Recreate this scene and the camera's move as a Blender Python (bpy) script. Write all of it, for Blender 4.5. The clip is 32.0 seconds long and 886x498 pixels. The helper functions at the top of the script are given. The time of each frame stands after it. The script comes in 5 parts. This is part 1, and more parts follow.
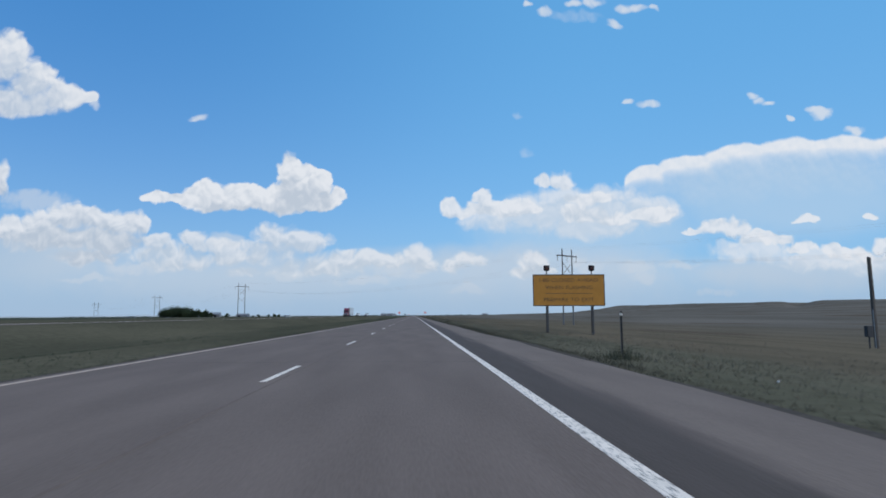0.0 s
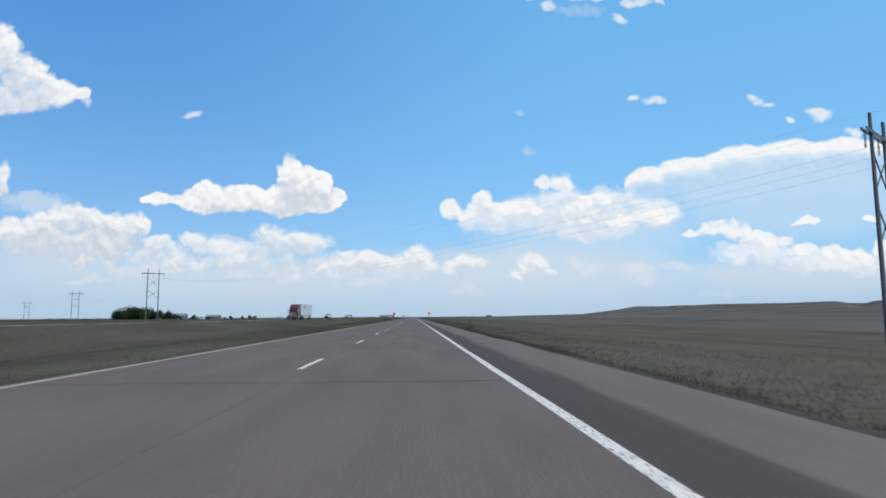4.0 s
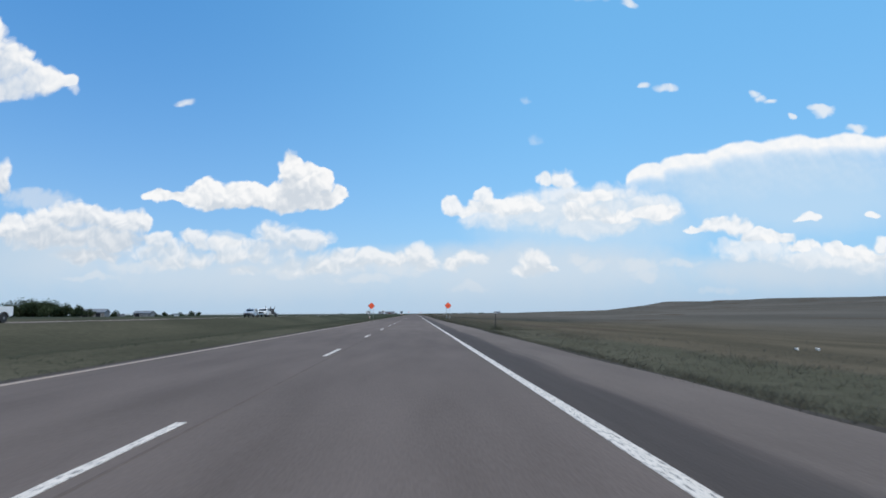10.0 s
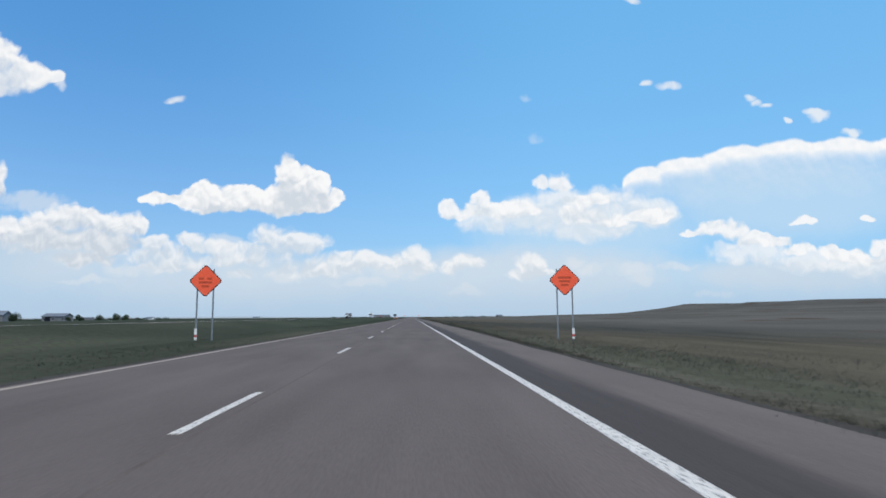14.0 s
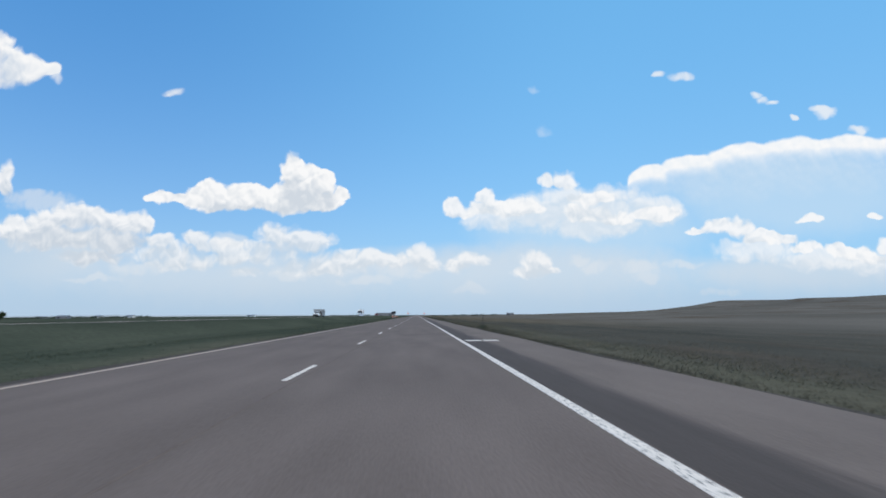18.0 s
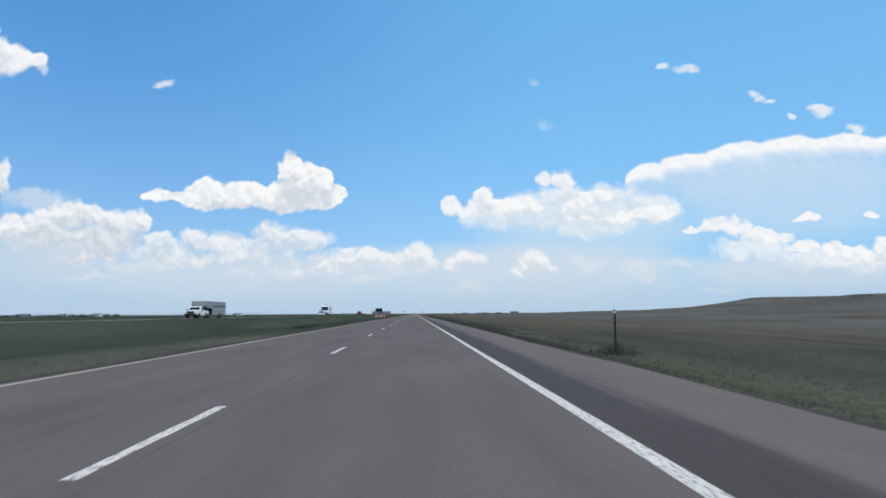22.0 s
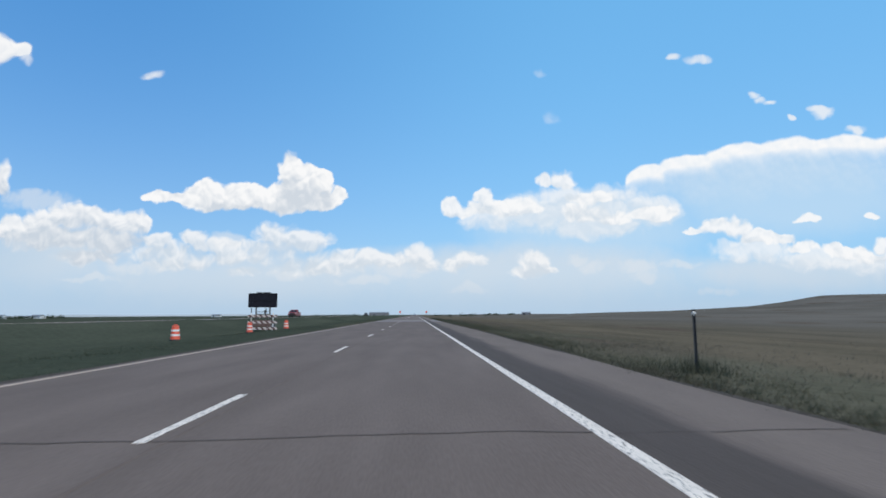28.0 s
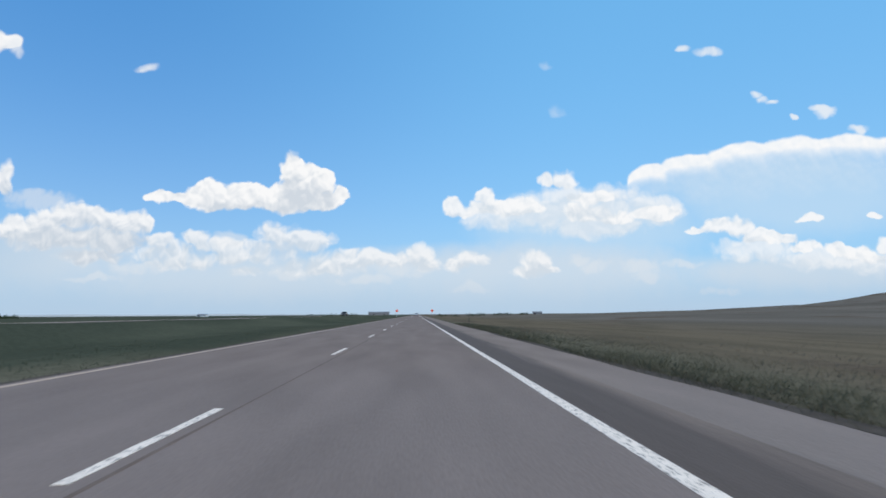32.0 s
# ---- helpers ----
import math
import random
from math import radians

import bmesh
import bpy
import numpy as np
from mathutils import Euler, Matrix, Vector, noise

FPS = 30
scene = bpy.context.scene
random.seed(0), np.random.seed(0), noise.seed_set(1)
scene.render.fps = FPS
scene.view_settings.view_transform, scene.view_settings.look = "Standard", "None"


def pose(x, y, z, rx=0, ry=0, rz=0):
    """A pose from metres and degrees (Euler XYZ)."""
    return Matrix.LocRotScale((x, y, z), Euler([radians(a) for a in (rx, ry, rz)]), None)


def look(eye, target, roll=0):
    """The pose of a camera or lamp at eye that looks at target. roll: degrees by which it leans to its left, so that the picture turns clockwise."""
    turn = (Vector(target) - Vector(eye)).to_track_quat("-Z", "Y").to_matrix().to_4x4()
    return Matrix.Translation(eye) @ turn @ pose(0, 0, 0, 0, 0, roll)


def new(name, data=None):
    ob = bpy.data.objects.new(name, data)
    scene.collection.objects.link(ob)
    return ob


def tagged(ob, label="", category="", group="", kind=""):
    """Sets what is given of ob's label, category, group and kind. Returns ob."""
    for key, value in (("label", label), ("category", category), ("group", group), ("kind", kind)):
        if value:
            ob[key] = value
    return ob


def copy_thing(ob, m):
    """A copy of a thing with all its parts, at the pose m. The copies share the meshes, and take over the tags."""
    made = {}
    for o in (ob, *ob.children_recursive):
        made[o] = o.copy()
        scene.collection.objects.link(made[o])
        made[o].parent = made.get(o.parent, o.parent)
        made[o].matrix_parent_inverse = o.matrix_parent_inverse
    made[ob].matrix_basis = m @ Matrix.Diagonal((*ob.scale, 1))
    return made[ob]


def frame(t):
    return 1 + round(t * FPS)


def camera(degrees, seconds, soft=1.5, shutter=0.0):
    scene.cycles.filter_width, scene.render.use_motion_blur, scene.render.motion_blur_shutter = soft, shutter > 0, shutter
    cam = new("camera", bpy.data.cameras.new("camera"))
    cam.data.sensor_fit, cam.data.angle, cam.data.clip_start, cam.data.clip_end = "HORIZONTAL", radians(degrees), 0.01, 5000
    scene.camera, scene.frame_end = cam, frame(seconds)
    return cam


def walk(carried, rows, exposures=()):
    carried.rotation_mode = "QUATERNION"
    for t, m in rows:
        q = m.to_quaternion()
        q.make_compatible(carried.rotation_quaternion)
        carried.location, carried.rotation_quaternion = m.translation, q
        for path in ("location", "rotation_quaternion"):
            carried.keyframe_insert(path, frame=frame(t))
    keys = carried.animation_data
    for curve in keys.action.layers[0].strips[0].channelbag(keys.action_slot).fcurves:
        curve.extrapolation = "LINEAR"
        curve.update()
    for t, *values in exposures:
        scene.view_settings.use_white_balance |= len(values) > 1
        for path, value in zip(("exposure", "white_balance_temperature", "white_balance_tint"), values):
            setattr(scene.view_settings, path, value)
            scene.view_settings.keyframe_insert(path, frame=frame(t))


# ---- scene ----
# The place: a divided prairie highway. X to the right of travel, Y along travel, Z up.

# ---- camera and its walk ----
cam = camera(71.95, 32.0, soft=1.7, shutter=0.06)
walk(cam, [
    (0, pose(0.16, 0.00, 1.03, 96.18, 0.3, -2.68)),
    (0.5, pose(0.15, 14.80, 1.03, 96.17, 0.3, -2.47)),
    (1, pose(0.14, 29.64, 1.03, 96.35, 0.3, -2.40)),
    (1.5, pose(0.13, 44.51, 1.03, 96.18, 0.3, -2.46)),
    (2, pose(0.12, 59.41, 1.03, 96.18, 0.3, -2.51)),
    (2.5, pose(0.11, 74.34, 1.03, 96.22, 0.3, -2.52)),
    (3, pose(0.10, 89.28, 1.03, 96.22, 0.3, -2.62)),
    (3.5, pose(0.09, 104.25, 1.03, 96.32, 0.3, -2.65)),
    (5.5, pose(0.05, 164.26, 1.03, 96.35, 0.3, -2.76)),
    (6, pose(0.04, 179.28, 1.03, 96.19, 0.3, -2.72)),
    (6.5, pose(0.04, 194.31, 1.03, 96.07, 0.3, -2.67)),
    (7, pose(0.05, 209.34, 1.03, 96.09, 0.3, -2.57)),
    (7.5, pose(0.05, 224.36, 1.03, 96.17, 0.3, -2.65)),
    (8, pose(0.06, 239.38, 1.03, 96.30, 0.3, -2.67)),
    (8.5, pose(0.06, 254.40, 1.03, 96.32, 0.3, -2.74)),
    (9, pose(0.07, 269.41, 1.03, 96.26, 0.3, -2.70)),
    (9.5, pose(0.04, 284.41, 1.03, 96.16, 0.3, -2.62)),
    (10, pose(0.02, 299.39, 1.03, 96.02, 0.3, -2.55)),
    (10.5, pose(0.00, 314.36, 1.03, 95.98, 0.3, -2.43)),
    (11, pose(-0.02, 329.32, 1.03, 96.11, 0.3, -2.65)),
    (11.5, pose(-0.04, 344.26, 1.03, 96.07, 0.3, -2.52)),
    (12, pose(-0.06, 359.18, 1.03, 96.02, 0.3, -2.54)),
    (12.5, pose(-0.08, 374.08, 1.03, 96.01, 0.3, -2.70)),
    (13, pose(-0.10, 388.96, 1.03, 96.11, 0.3, -2.60)),
    (13.5, pose(-0.10, 403.81, 1.03, 96.19, 0.3, -2.89)),
    (14, pose(-0.10, 418.64, 1.03, 96.33, 0.3, -2.85)),
    (14.5, pose(-0.10, 433.44, 1.03, 96.23, 0.3, -2.85)),
    (16.5, pose(-0.10, 492.38, 1.03, 96.16, 0.3, -2.62)),
    (17, pose(-0.10, 507.05, 1.03, 96.21, 0.3, -2.49)),
    (17.5, pose(-0.10, 521.67, 1.03, 96.25, 0.3, -2.31)),
    (18, pose(-0.10, 536.27, 1.03, 96.16, 0.3, -2.40)),
    (18.5, pose(-0.10, 550.84, 1.03, 96.19, 0.3, -2.55)),
    (19, pose(-0.10, 565.37, 1.03, 96.23, 0.3, -2.54)),
    (19.5, pose(-0.09, 579.87, 1.03, 96.28, 0.3, -2.60)),
    (20, pose(-0.08, 594.34, 1.03, 96.16, 0.3, -2.57)),
    (20.5, pose(-0.07, 608.77, 1.03, 96.13, 0.3, -2.54)),
    (21, pose(-0.07, 623.17, 1.03, 96.17, 0.3, -2.61)),
    (21.5, pose(-0.06, 637.54, 1.03, 95.92, 0.3, -2.54)),
    (22, pose(-0.05, 651.88, 1.03, 96.02, 0.3, -2.61)),
    (22.5, pose(-0.04, 666.18, 1.03, 96.01, 0.3, -2.58)),
    (23, pose(-0.03, 680.44, 1.03, 96.10, 0.3, -2.73)),
    (23.5, pose(-0.02, 694.68, 1.03, 96.10, 0.3, -2.85)),
    (24, pose(-0.02, 708.88, 1.03, 96.13, 0.3, -2.73)),
    (24.5, pose(-0.01, 723.05, 1.03, 96.09, 0.3, -2.70)),
    (25, pose(-0.01, 737.19, 1.03, 96.22, 0.3, -2.72)),
    (25.5, pose(0.00, 751.29, 1.03, 96.15, 0.3, -2.67)),
    (27.5, pose(0.02, 807.44, 1.03, 96.23, 0.3, -2.65)),
    (28, pose(0.03, 821.40, 1.03, 96.13, 0.3, -2.59)),
    (28.5, pose(0.02, 835.34, 1.03, 96.13, 0.3, -2.59)),
    (29, pose(0.01, 849.26, 1.03, 96.20, 0.3, -2.60)),
    (29.5, pose(0.01, 863.16, 1.03, 96.16, 0.3, -2.43)),
    (30, pose(0.00, 877.03, 1.03, 96.16, 0.3, -2.48)),
    (30.5, pose(-0.01, 890.89, 1.03, 96.25, 0.3, -2.50)),
    (31, pose(-0.01, 904.73, 1.03, 96.08, 0.3, -2.26)),
    (31.5, pose(-0.02, 918.55, 1.03, 96.15, 0.3, -2.45)),
    (32, pose(-0.03, 932.35, 1.03, 96.10, 0.3, -2.42)),
], exposures=[(0, -0.30, 6100, 10), (1.1, -0.28, 6100, 10), (2, -0.13, 6250, 10), (3, -0.04, 6450, 10), (6, -0.04, 6500, 10), (32, -0.04, 6500, 10)])

# ---- world, sun ----
SUN = Vector((0.32, -0.48, 0.82)).normalized()
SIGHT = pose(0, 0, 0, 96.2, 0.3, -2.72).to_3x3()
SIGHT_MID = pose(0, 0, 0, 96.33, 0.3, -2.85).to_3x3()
SKY_GAIN = 0.1

class Graph:
    """Short names for the nodes of one node tree."""

    def __init__(self, tree, fresh=True):
        self.tree = tree
        if fresh:
            tree.nodes.clear()

    def node(self, kind, **kw):
        n = self.tree.nodes.new(kind)
        for k, v in kw.items():
            n.inputs[k].default_value = v
        return n

    def plug(self, socket, v):
        if isinstance(v, (int, float)):
            socket.default_value = v
        elif isinstance(v, tuple):
            socket.default_value = (*v, 1)
        else:
            self.tree.links.new(v, socket)

    def math(self, op, a, b=None, c=None, clamp=False):
        n = self.node("ShaderNodeMath")
        n.operation, n.use_clamp = op, clamp
        for i, v in enumerate((a, b, c)):
            if v is not None:
                self.plug(n.inputs[i], v)
        return n.outputs[0]

    def mix(self, fac, a, b):
        n = self.node("ShaderNodeMix")
        n.data_type = "RGBA"
        for i, v in ((0, fac), (6, a), (7, b)):
            self.plug(n.inputs[i], v)
        return n.outputs[2]

    def step(self, x, lo, hi):
        n = self.node("ShaderNodeMapRange")
        n.interpolation_type = "SMOOTHSTEP"
        self.plug(n.inputs[0], x)
        n.inputs[1].default_value, n.inputs[2].default_value = lo, hi
        return n.outputs[0]

    def noise(self, u, v, scale, detail, seed, rough=0.55):
        comb = self.node("ShaderNodeCombineXYZ")
        self.plug(comb.inputs[0], u)
        self.plug(comb.inputs[1], v)
        comb.inputs[2].default_value = seed
        n = self.node("ShaderNodeTexNoise", Scale=scale, Detail=detail, Roughness=rough)
        self.plug(n.inputs["Vector"], comb.outputs[0])
        return n.outputs[0]


class CloudField:
    """Banks of cumulus over directions u (right) and v (up), their edges curled by turbulence."""

    def __init__(self, g, u, v, sight, like=None, grow=1.0, warp=0.036):
        self.g, self.sight, self.grow, self.blobs = g, sight, grow, []
        if like:
            self.u, self.v, self.puff, self.puff_up, self.broad = like.u, like.v, like.puff, like.puff_up, like.broad
            return
        self.u = g.math("MULTIPLY_ADD", g.noise(u, v, 20, 2, 1.7), warp, g.math("ADD", u, -warp / 2))
        self.v = g.math("MULTIPLY_ADD", g.noise(u, v, 20, 2, 8.3), warp, g.math("ADD", v, -warp / 2))
        self.puff = self.billow(self.u, self.v)
        self.puff_up = self.billow(g.math("ADD", self.u, 0.003), g.math("ADD", self.v, 0.008))
        self.broad = g.noise(u, v, 7, 4, 5.5)

    def billow(self, u, v):
        """Heaped round lumps of three sizes over a ragged grain."""
        g = self.g
        comb = g.node("ShaderNodeCombineXYZ")
        g.plug(comb.inputs[0], u)
        g.plug(comb.inputs[1], v)
        total = g.math("MULTIPLY_ADD", g.noise(u, v, 26, 6, 3.1, 0.52), 0.6, 0.62)
        for scale, weight in ((27, -0.40), (60, -0.30), (130, -0.14)):
            cell = g.node("ShaderNodeTexVoronoi", Scale=scale)
            cell.voronoi_dimensions = "2D"
            g.plug(cell.inputs["Vector"], comb.outputs[0])
            total = g.math("MULTIPLY_ADD", cell.outputs["Distance"], weight, total)
        return total

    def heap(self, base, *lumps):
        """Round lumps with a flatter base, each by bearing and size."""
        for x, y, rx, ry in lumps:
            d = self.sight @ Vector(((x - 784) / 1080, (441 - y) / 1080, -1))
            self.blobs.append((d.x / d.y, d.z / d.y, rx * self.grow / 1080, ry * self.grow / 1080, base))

    def depth(self, rise):
        """How deep inside the bank a point is that lies rise above."""
        g, near = self.g, None
        for u, v, ru, rv, base in self.blobs:
            a = g.math("MULTIPLY_ADD", self.u, 1 / ru, -u / ru)
            b = g.math("MULTIPLY_ADD", self.v, 1 / rv, (rise - v) / rv)
            c = g.math("MAXIMUM", b, g.math("MULTIPLY", b, -base))
            d = g.math("MULTIPLY_ADD", c, c, g.math("MULTIPLY", a, a))
            near = d if near is None else g.math("SMOOTH_MIN", near, d, 0.25)
        return g.math("SUBTRACT", 1.0, near)

    def cover(self, soft, rag, rise=0.0, fade=0.0):
        """Crisp crowns; with fade, undersides that thin out below."""
        g = self.g
        ragged = g.math("SUBTRACT", self.puff, 0.5)
        f = g.math("MULTIPLY_ADD", ragged, rag, self.depth(0.0))
        if fade:
            above = g.math("MAXIMUM", self.depth(rise), 0.0)
            f = g.math("DIVIDE", f, g.math("MULTIPLY_ADD", above, fade, 1.0))
        return g.step(f, 0.0, soft)

    def tone(self, rise, low, high, curled=1.9, grain=1.0, full=0.7):
        """Bright crowns and grey undersides: darker where much cloud lies above."""
        g = self.g
        under = g.math("MULTIPLY_ADD", g.math("SUBTRACT", self.puff_up, 0.5), grain, self.depth(rise))
        shade = g.step(under, -0.45, full)
        curl = g.math("MULTIPLY", g.math("SUBTRACT", self.puff, self.puff_up), curled)
        light = g.math("ADD", g.math("MULTIPLY_ADD", shade, -0.72, 0.86), curl, clamp=True)
        return g.mix(light, low, high)


world = bpy.data.worlds.new("sky")
scene.world = world
world.use_nodes = True
wg = Graph(world.node_tree)
sky = wg.node("ShaderNodeTexSky")
sky.sky_type, sky.sun_disc = "NISHITA", False
sky.sun_elevation = math.asin(SUN.z)
sky.sun_rotation = math.atan2(SUN.x, SUN.y)
sky.altitude, sky.air_density, sky.dust_density, sky.ozone_density = 1400, 1.2, 0.5, 3.0
coord = wg.node("ShaderNodeTexCoord")
sep = wg.node("ShaderNodeSeparateXYZ")
wg.plug(sep.inputs[0], coord.outputs["Generated"])
dx, dy, dz = sep.outputs
ahead = wg.math("MAXIMUM", dy, 0.02)
cu, cv = wg.math("DIVIDE", dx, ahead), wg.math("DIVIDE", dz, ahead)

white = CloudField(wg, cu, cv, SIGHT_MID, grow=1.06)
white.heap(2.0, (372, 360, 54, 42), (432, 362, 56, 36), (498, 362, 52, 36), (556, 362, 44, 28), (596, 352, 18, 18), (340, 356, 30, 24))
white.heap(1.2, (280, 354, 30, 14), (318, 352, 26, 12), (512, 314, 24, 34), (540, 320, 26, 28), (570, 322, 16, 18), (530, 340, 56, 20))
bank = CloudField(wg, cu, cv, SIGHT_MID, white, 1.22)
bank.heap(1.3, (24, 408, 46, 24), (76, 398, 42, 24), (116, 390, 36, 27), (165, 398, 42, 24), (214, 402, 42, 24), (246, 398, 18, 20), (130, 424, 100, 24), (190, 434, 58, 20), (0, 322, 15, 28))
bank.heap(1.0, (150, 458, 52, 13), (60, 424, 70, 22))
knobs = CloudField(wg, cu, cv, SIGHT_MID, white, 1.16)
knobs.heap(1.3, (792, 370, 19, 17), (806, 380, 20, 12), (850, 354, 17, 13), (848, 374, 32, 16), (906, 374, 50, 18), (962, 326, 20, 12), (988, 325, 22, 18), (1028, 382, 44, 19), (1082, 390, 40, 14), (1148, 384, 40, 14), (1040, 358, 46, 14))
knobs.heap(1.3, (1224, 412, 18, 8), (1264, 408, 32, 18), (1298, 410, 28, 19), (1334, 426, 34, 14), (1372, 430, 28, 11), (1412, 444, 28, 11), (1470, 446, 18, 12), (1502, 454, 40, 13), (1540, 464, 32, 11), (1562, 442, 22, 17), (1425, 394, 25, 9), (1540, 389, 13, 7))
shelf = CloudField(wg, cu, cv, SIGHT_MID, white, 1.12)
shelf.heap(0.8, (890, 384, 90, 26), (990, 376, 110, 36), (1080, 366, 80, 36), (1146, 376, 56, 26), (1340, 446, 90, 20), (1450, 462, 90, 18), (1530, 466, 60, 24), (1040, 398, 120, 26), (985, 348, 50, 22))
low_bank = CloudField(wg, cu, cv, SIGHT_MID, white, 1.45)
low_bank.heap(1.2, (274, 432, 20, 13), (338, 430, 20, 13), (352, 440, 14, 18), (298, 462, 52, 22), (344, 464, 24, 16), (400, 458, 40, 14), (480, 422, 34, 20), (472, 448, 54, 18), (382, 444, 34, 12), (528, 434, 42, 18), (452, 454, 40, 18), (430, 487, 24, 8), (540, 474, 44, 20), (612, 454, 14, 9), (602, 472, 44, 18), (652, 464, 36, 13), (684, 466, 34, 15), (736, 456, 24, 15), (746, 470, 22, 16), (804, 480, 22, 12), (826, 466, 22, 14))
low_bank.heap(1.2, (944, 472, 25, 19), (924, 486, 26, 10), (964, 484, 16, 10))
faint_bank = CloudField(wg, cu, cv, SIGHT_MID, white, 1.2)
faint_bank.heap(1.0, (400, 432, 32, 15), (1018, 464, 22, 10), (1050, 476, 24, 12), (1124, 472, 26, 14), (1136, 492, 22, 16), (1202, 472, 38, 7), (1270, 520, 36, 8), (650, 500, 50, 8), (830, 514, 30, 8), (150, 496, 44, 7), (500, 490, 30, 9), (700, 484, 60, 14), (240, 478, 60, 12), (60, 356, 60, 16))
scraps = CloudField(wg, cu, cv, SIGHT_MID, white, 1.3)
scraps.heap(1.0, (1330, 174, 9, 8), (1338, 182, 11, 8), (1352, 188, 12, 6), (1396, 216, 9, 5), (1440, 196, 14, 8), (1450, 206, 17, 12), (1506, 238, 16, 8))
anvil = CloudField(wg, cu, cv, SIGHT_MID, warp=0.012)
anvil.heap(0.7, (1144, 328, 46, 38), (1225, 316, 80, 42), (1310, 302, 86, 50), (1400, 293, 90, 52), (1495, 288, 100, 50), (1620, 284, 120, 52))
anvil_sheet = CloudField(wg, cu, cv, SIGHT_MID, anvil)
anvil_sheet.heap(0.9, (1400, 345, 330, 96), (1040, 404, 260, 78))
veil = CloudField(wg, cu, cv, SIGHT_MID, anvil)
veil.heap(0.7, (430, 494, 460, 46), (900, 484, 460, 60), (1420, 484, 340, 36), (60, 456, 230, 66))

cover_white = white.cover(0.4, 1.3, 0.03, 0.5)
cover_bank = wg.math("MULTIPLY", bank.cover(0.6, 1.2, 0.03, 0.6), 0.95)
cover_knobs = wg.math("MULTIPLY", knobs.cover(0.6, 1.4, 0.024, 0.8), 0.92)
cover_shelf = wg.math("MULTIPLY", shelf.cover(0.9, 1.1), 0.78)
cover_low = wg.math("MULTIPLY", low_bank.cover(0.8, 1.2, 0.03, 0.7), 0.88)
cover_faint = wg.math("MULTIPLY", faint_bank.cover(1.1, 1.6), 0.55)
cover_scraps = wg.math("MULTIPLY", scraps.cover(1.2, 1.6), 0.85)
cover_anvil = anvil.cover(0.25, 0.16, 0.015, 8.0)
cover_sheet = wg.math("MULTIPLY", anvil_sheet.cover(0.9, 0.2), 0.78)
cover_veil = wg.math("MULTIPLY", veil.cover(1.0, 0.25), wg.math("MULTIPLY_ADD", veil.broad, 0.5, 0.62))
vivid = wg.node("ShaderNodeHueSaturation", Saturation=1.25, Value=2.5)
wg.plug(vivid.inputs["Color"], sky.outputs[0])
# an even scatter over the clear sky, deeper away from the sun, and a paler band of haze low down
scatter = wg.mix(wg.step(dx, -0.5, 0.32), (0.62, 2.65, 6.15), (1.65, 4.95, 8.6))
air = wg.mix(0.75, vivid.outputs[0], scatter)
haze = wg.math("POWER", wg.math("SUBTRACT", 1.0, wg.math("ABSOLUTE", dz), clamp=True), 5.0)
air = wg.mix(wg.math("MULTIPLY", haze, 0.85), air, (3.7, 6.0, 8.5))
air = wg.mix(cover_sheet, air, (5.3, 7.25, 9.1))
air = wg.mix(cover_veil, air, wg.mix(wg.step(cu, -0.8, -0.45), (5.3, 6.6, 7.9), (6.45, 7.4, 8.35)))
air = wg.mix(cover_anvil, air, anvil.tone(0.028, (5.6, 7.2, 8.8), (9.9, 9.9, 9.9), 0.5, 0.1))
air = wg.mix(cover_faint, air, (7.6, 8.1, 8.6))
air = wg.mix(cover_scraps, air, (8.6, 9.0, 9.4))
air = wg.mix(cover_low, air, low_bank.tone(0.022, (6.7, 7.4, 8.1), (9.3, 9.4, 9.5), 1.9, 0.8, 0.8))
air = wg.mix(cover_shelf, air, shelf.tone(0.03, (7.4, 8.1, 8.8), (9.3, 9.45, 9.6), 1.3))
air = wg.mix(cover_knobs, air, knobs.tone(0.024, (7.0, 7.7, 8.4), (9.7, 9.75, 9.8), 1.8, 0.8, 0.9))
air = wg.mix(cover_bank, air, bank.tone(0.026, (6.1, 6.8, 7.6), (9.6, 9.65, 9.7), 1.3, 0.7, 0.8))
air = wg.mix(wg.math("MULTIPLY", cover_white, wg.step(dy, 0.05, 0.25)), air, white.tone(0.036, (6.5, 7.1, 7.8), (9.7, 9.75, 9.8), 1.7, 0.5, 0.7))
# the low air is thick and blue-grey towards the horizon
thick = wg.math("SUBTRACT", 1.0, wg.step(dz, 0.0, 0.075))
air = wg.mix(wg.math("MULTIPLY", thick, 0.8), air, (4.9, 6.3, 7.8))
back = wg.node("ShaderNodeBackground", Strength=SKY_GAIN)
wg.plug(back.inputs[0], air)
wg.plug(wg.node("ShaderNodeOutputWorld").inputs[0], back.outputs[0])

sun = new("sun", bpy.data.lights.new("sun", "SUN"))
sun.data.energy, sun.data.angle, sun.data.color = 3.6, radians(0.53), (1.0, 0.93, 0.82)
sun.matrix_world = look(SUN * 100, (0, 0, 0))


# ---- materials ----
def rgb(c):
    return (*c, 1)


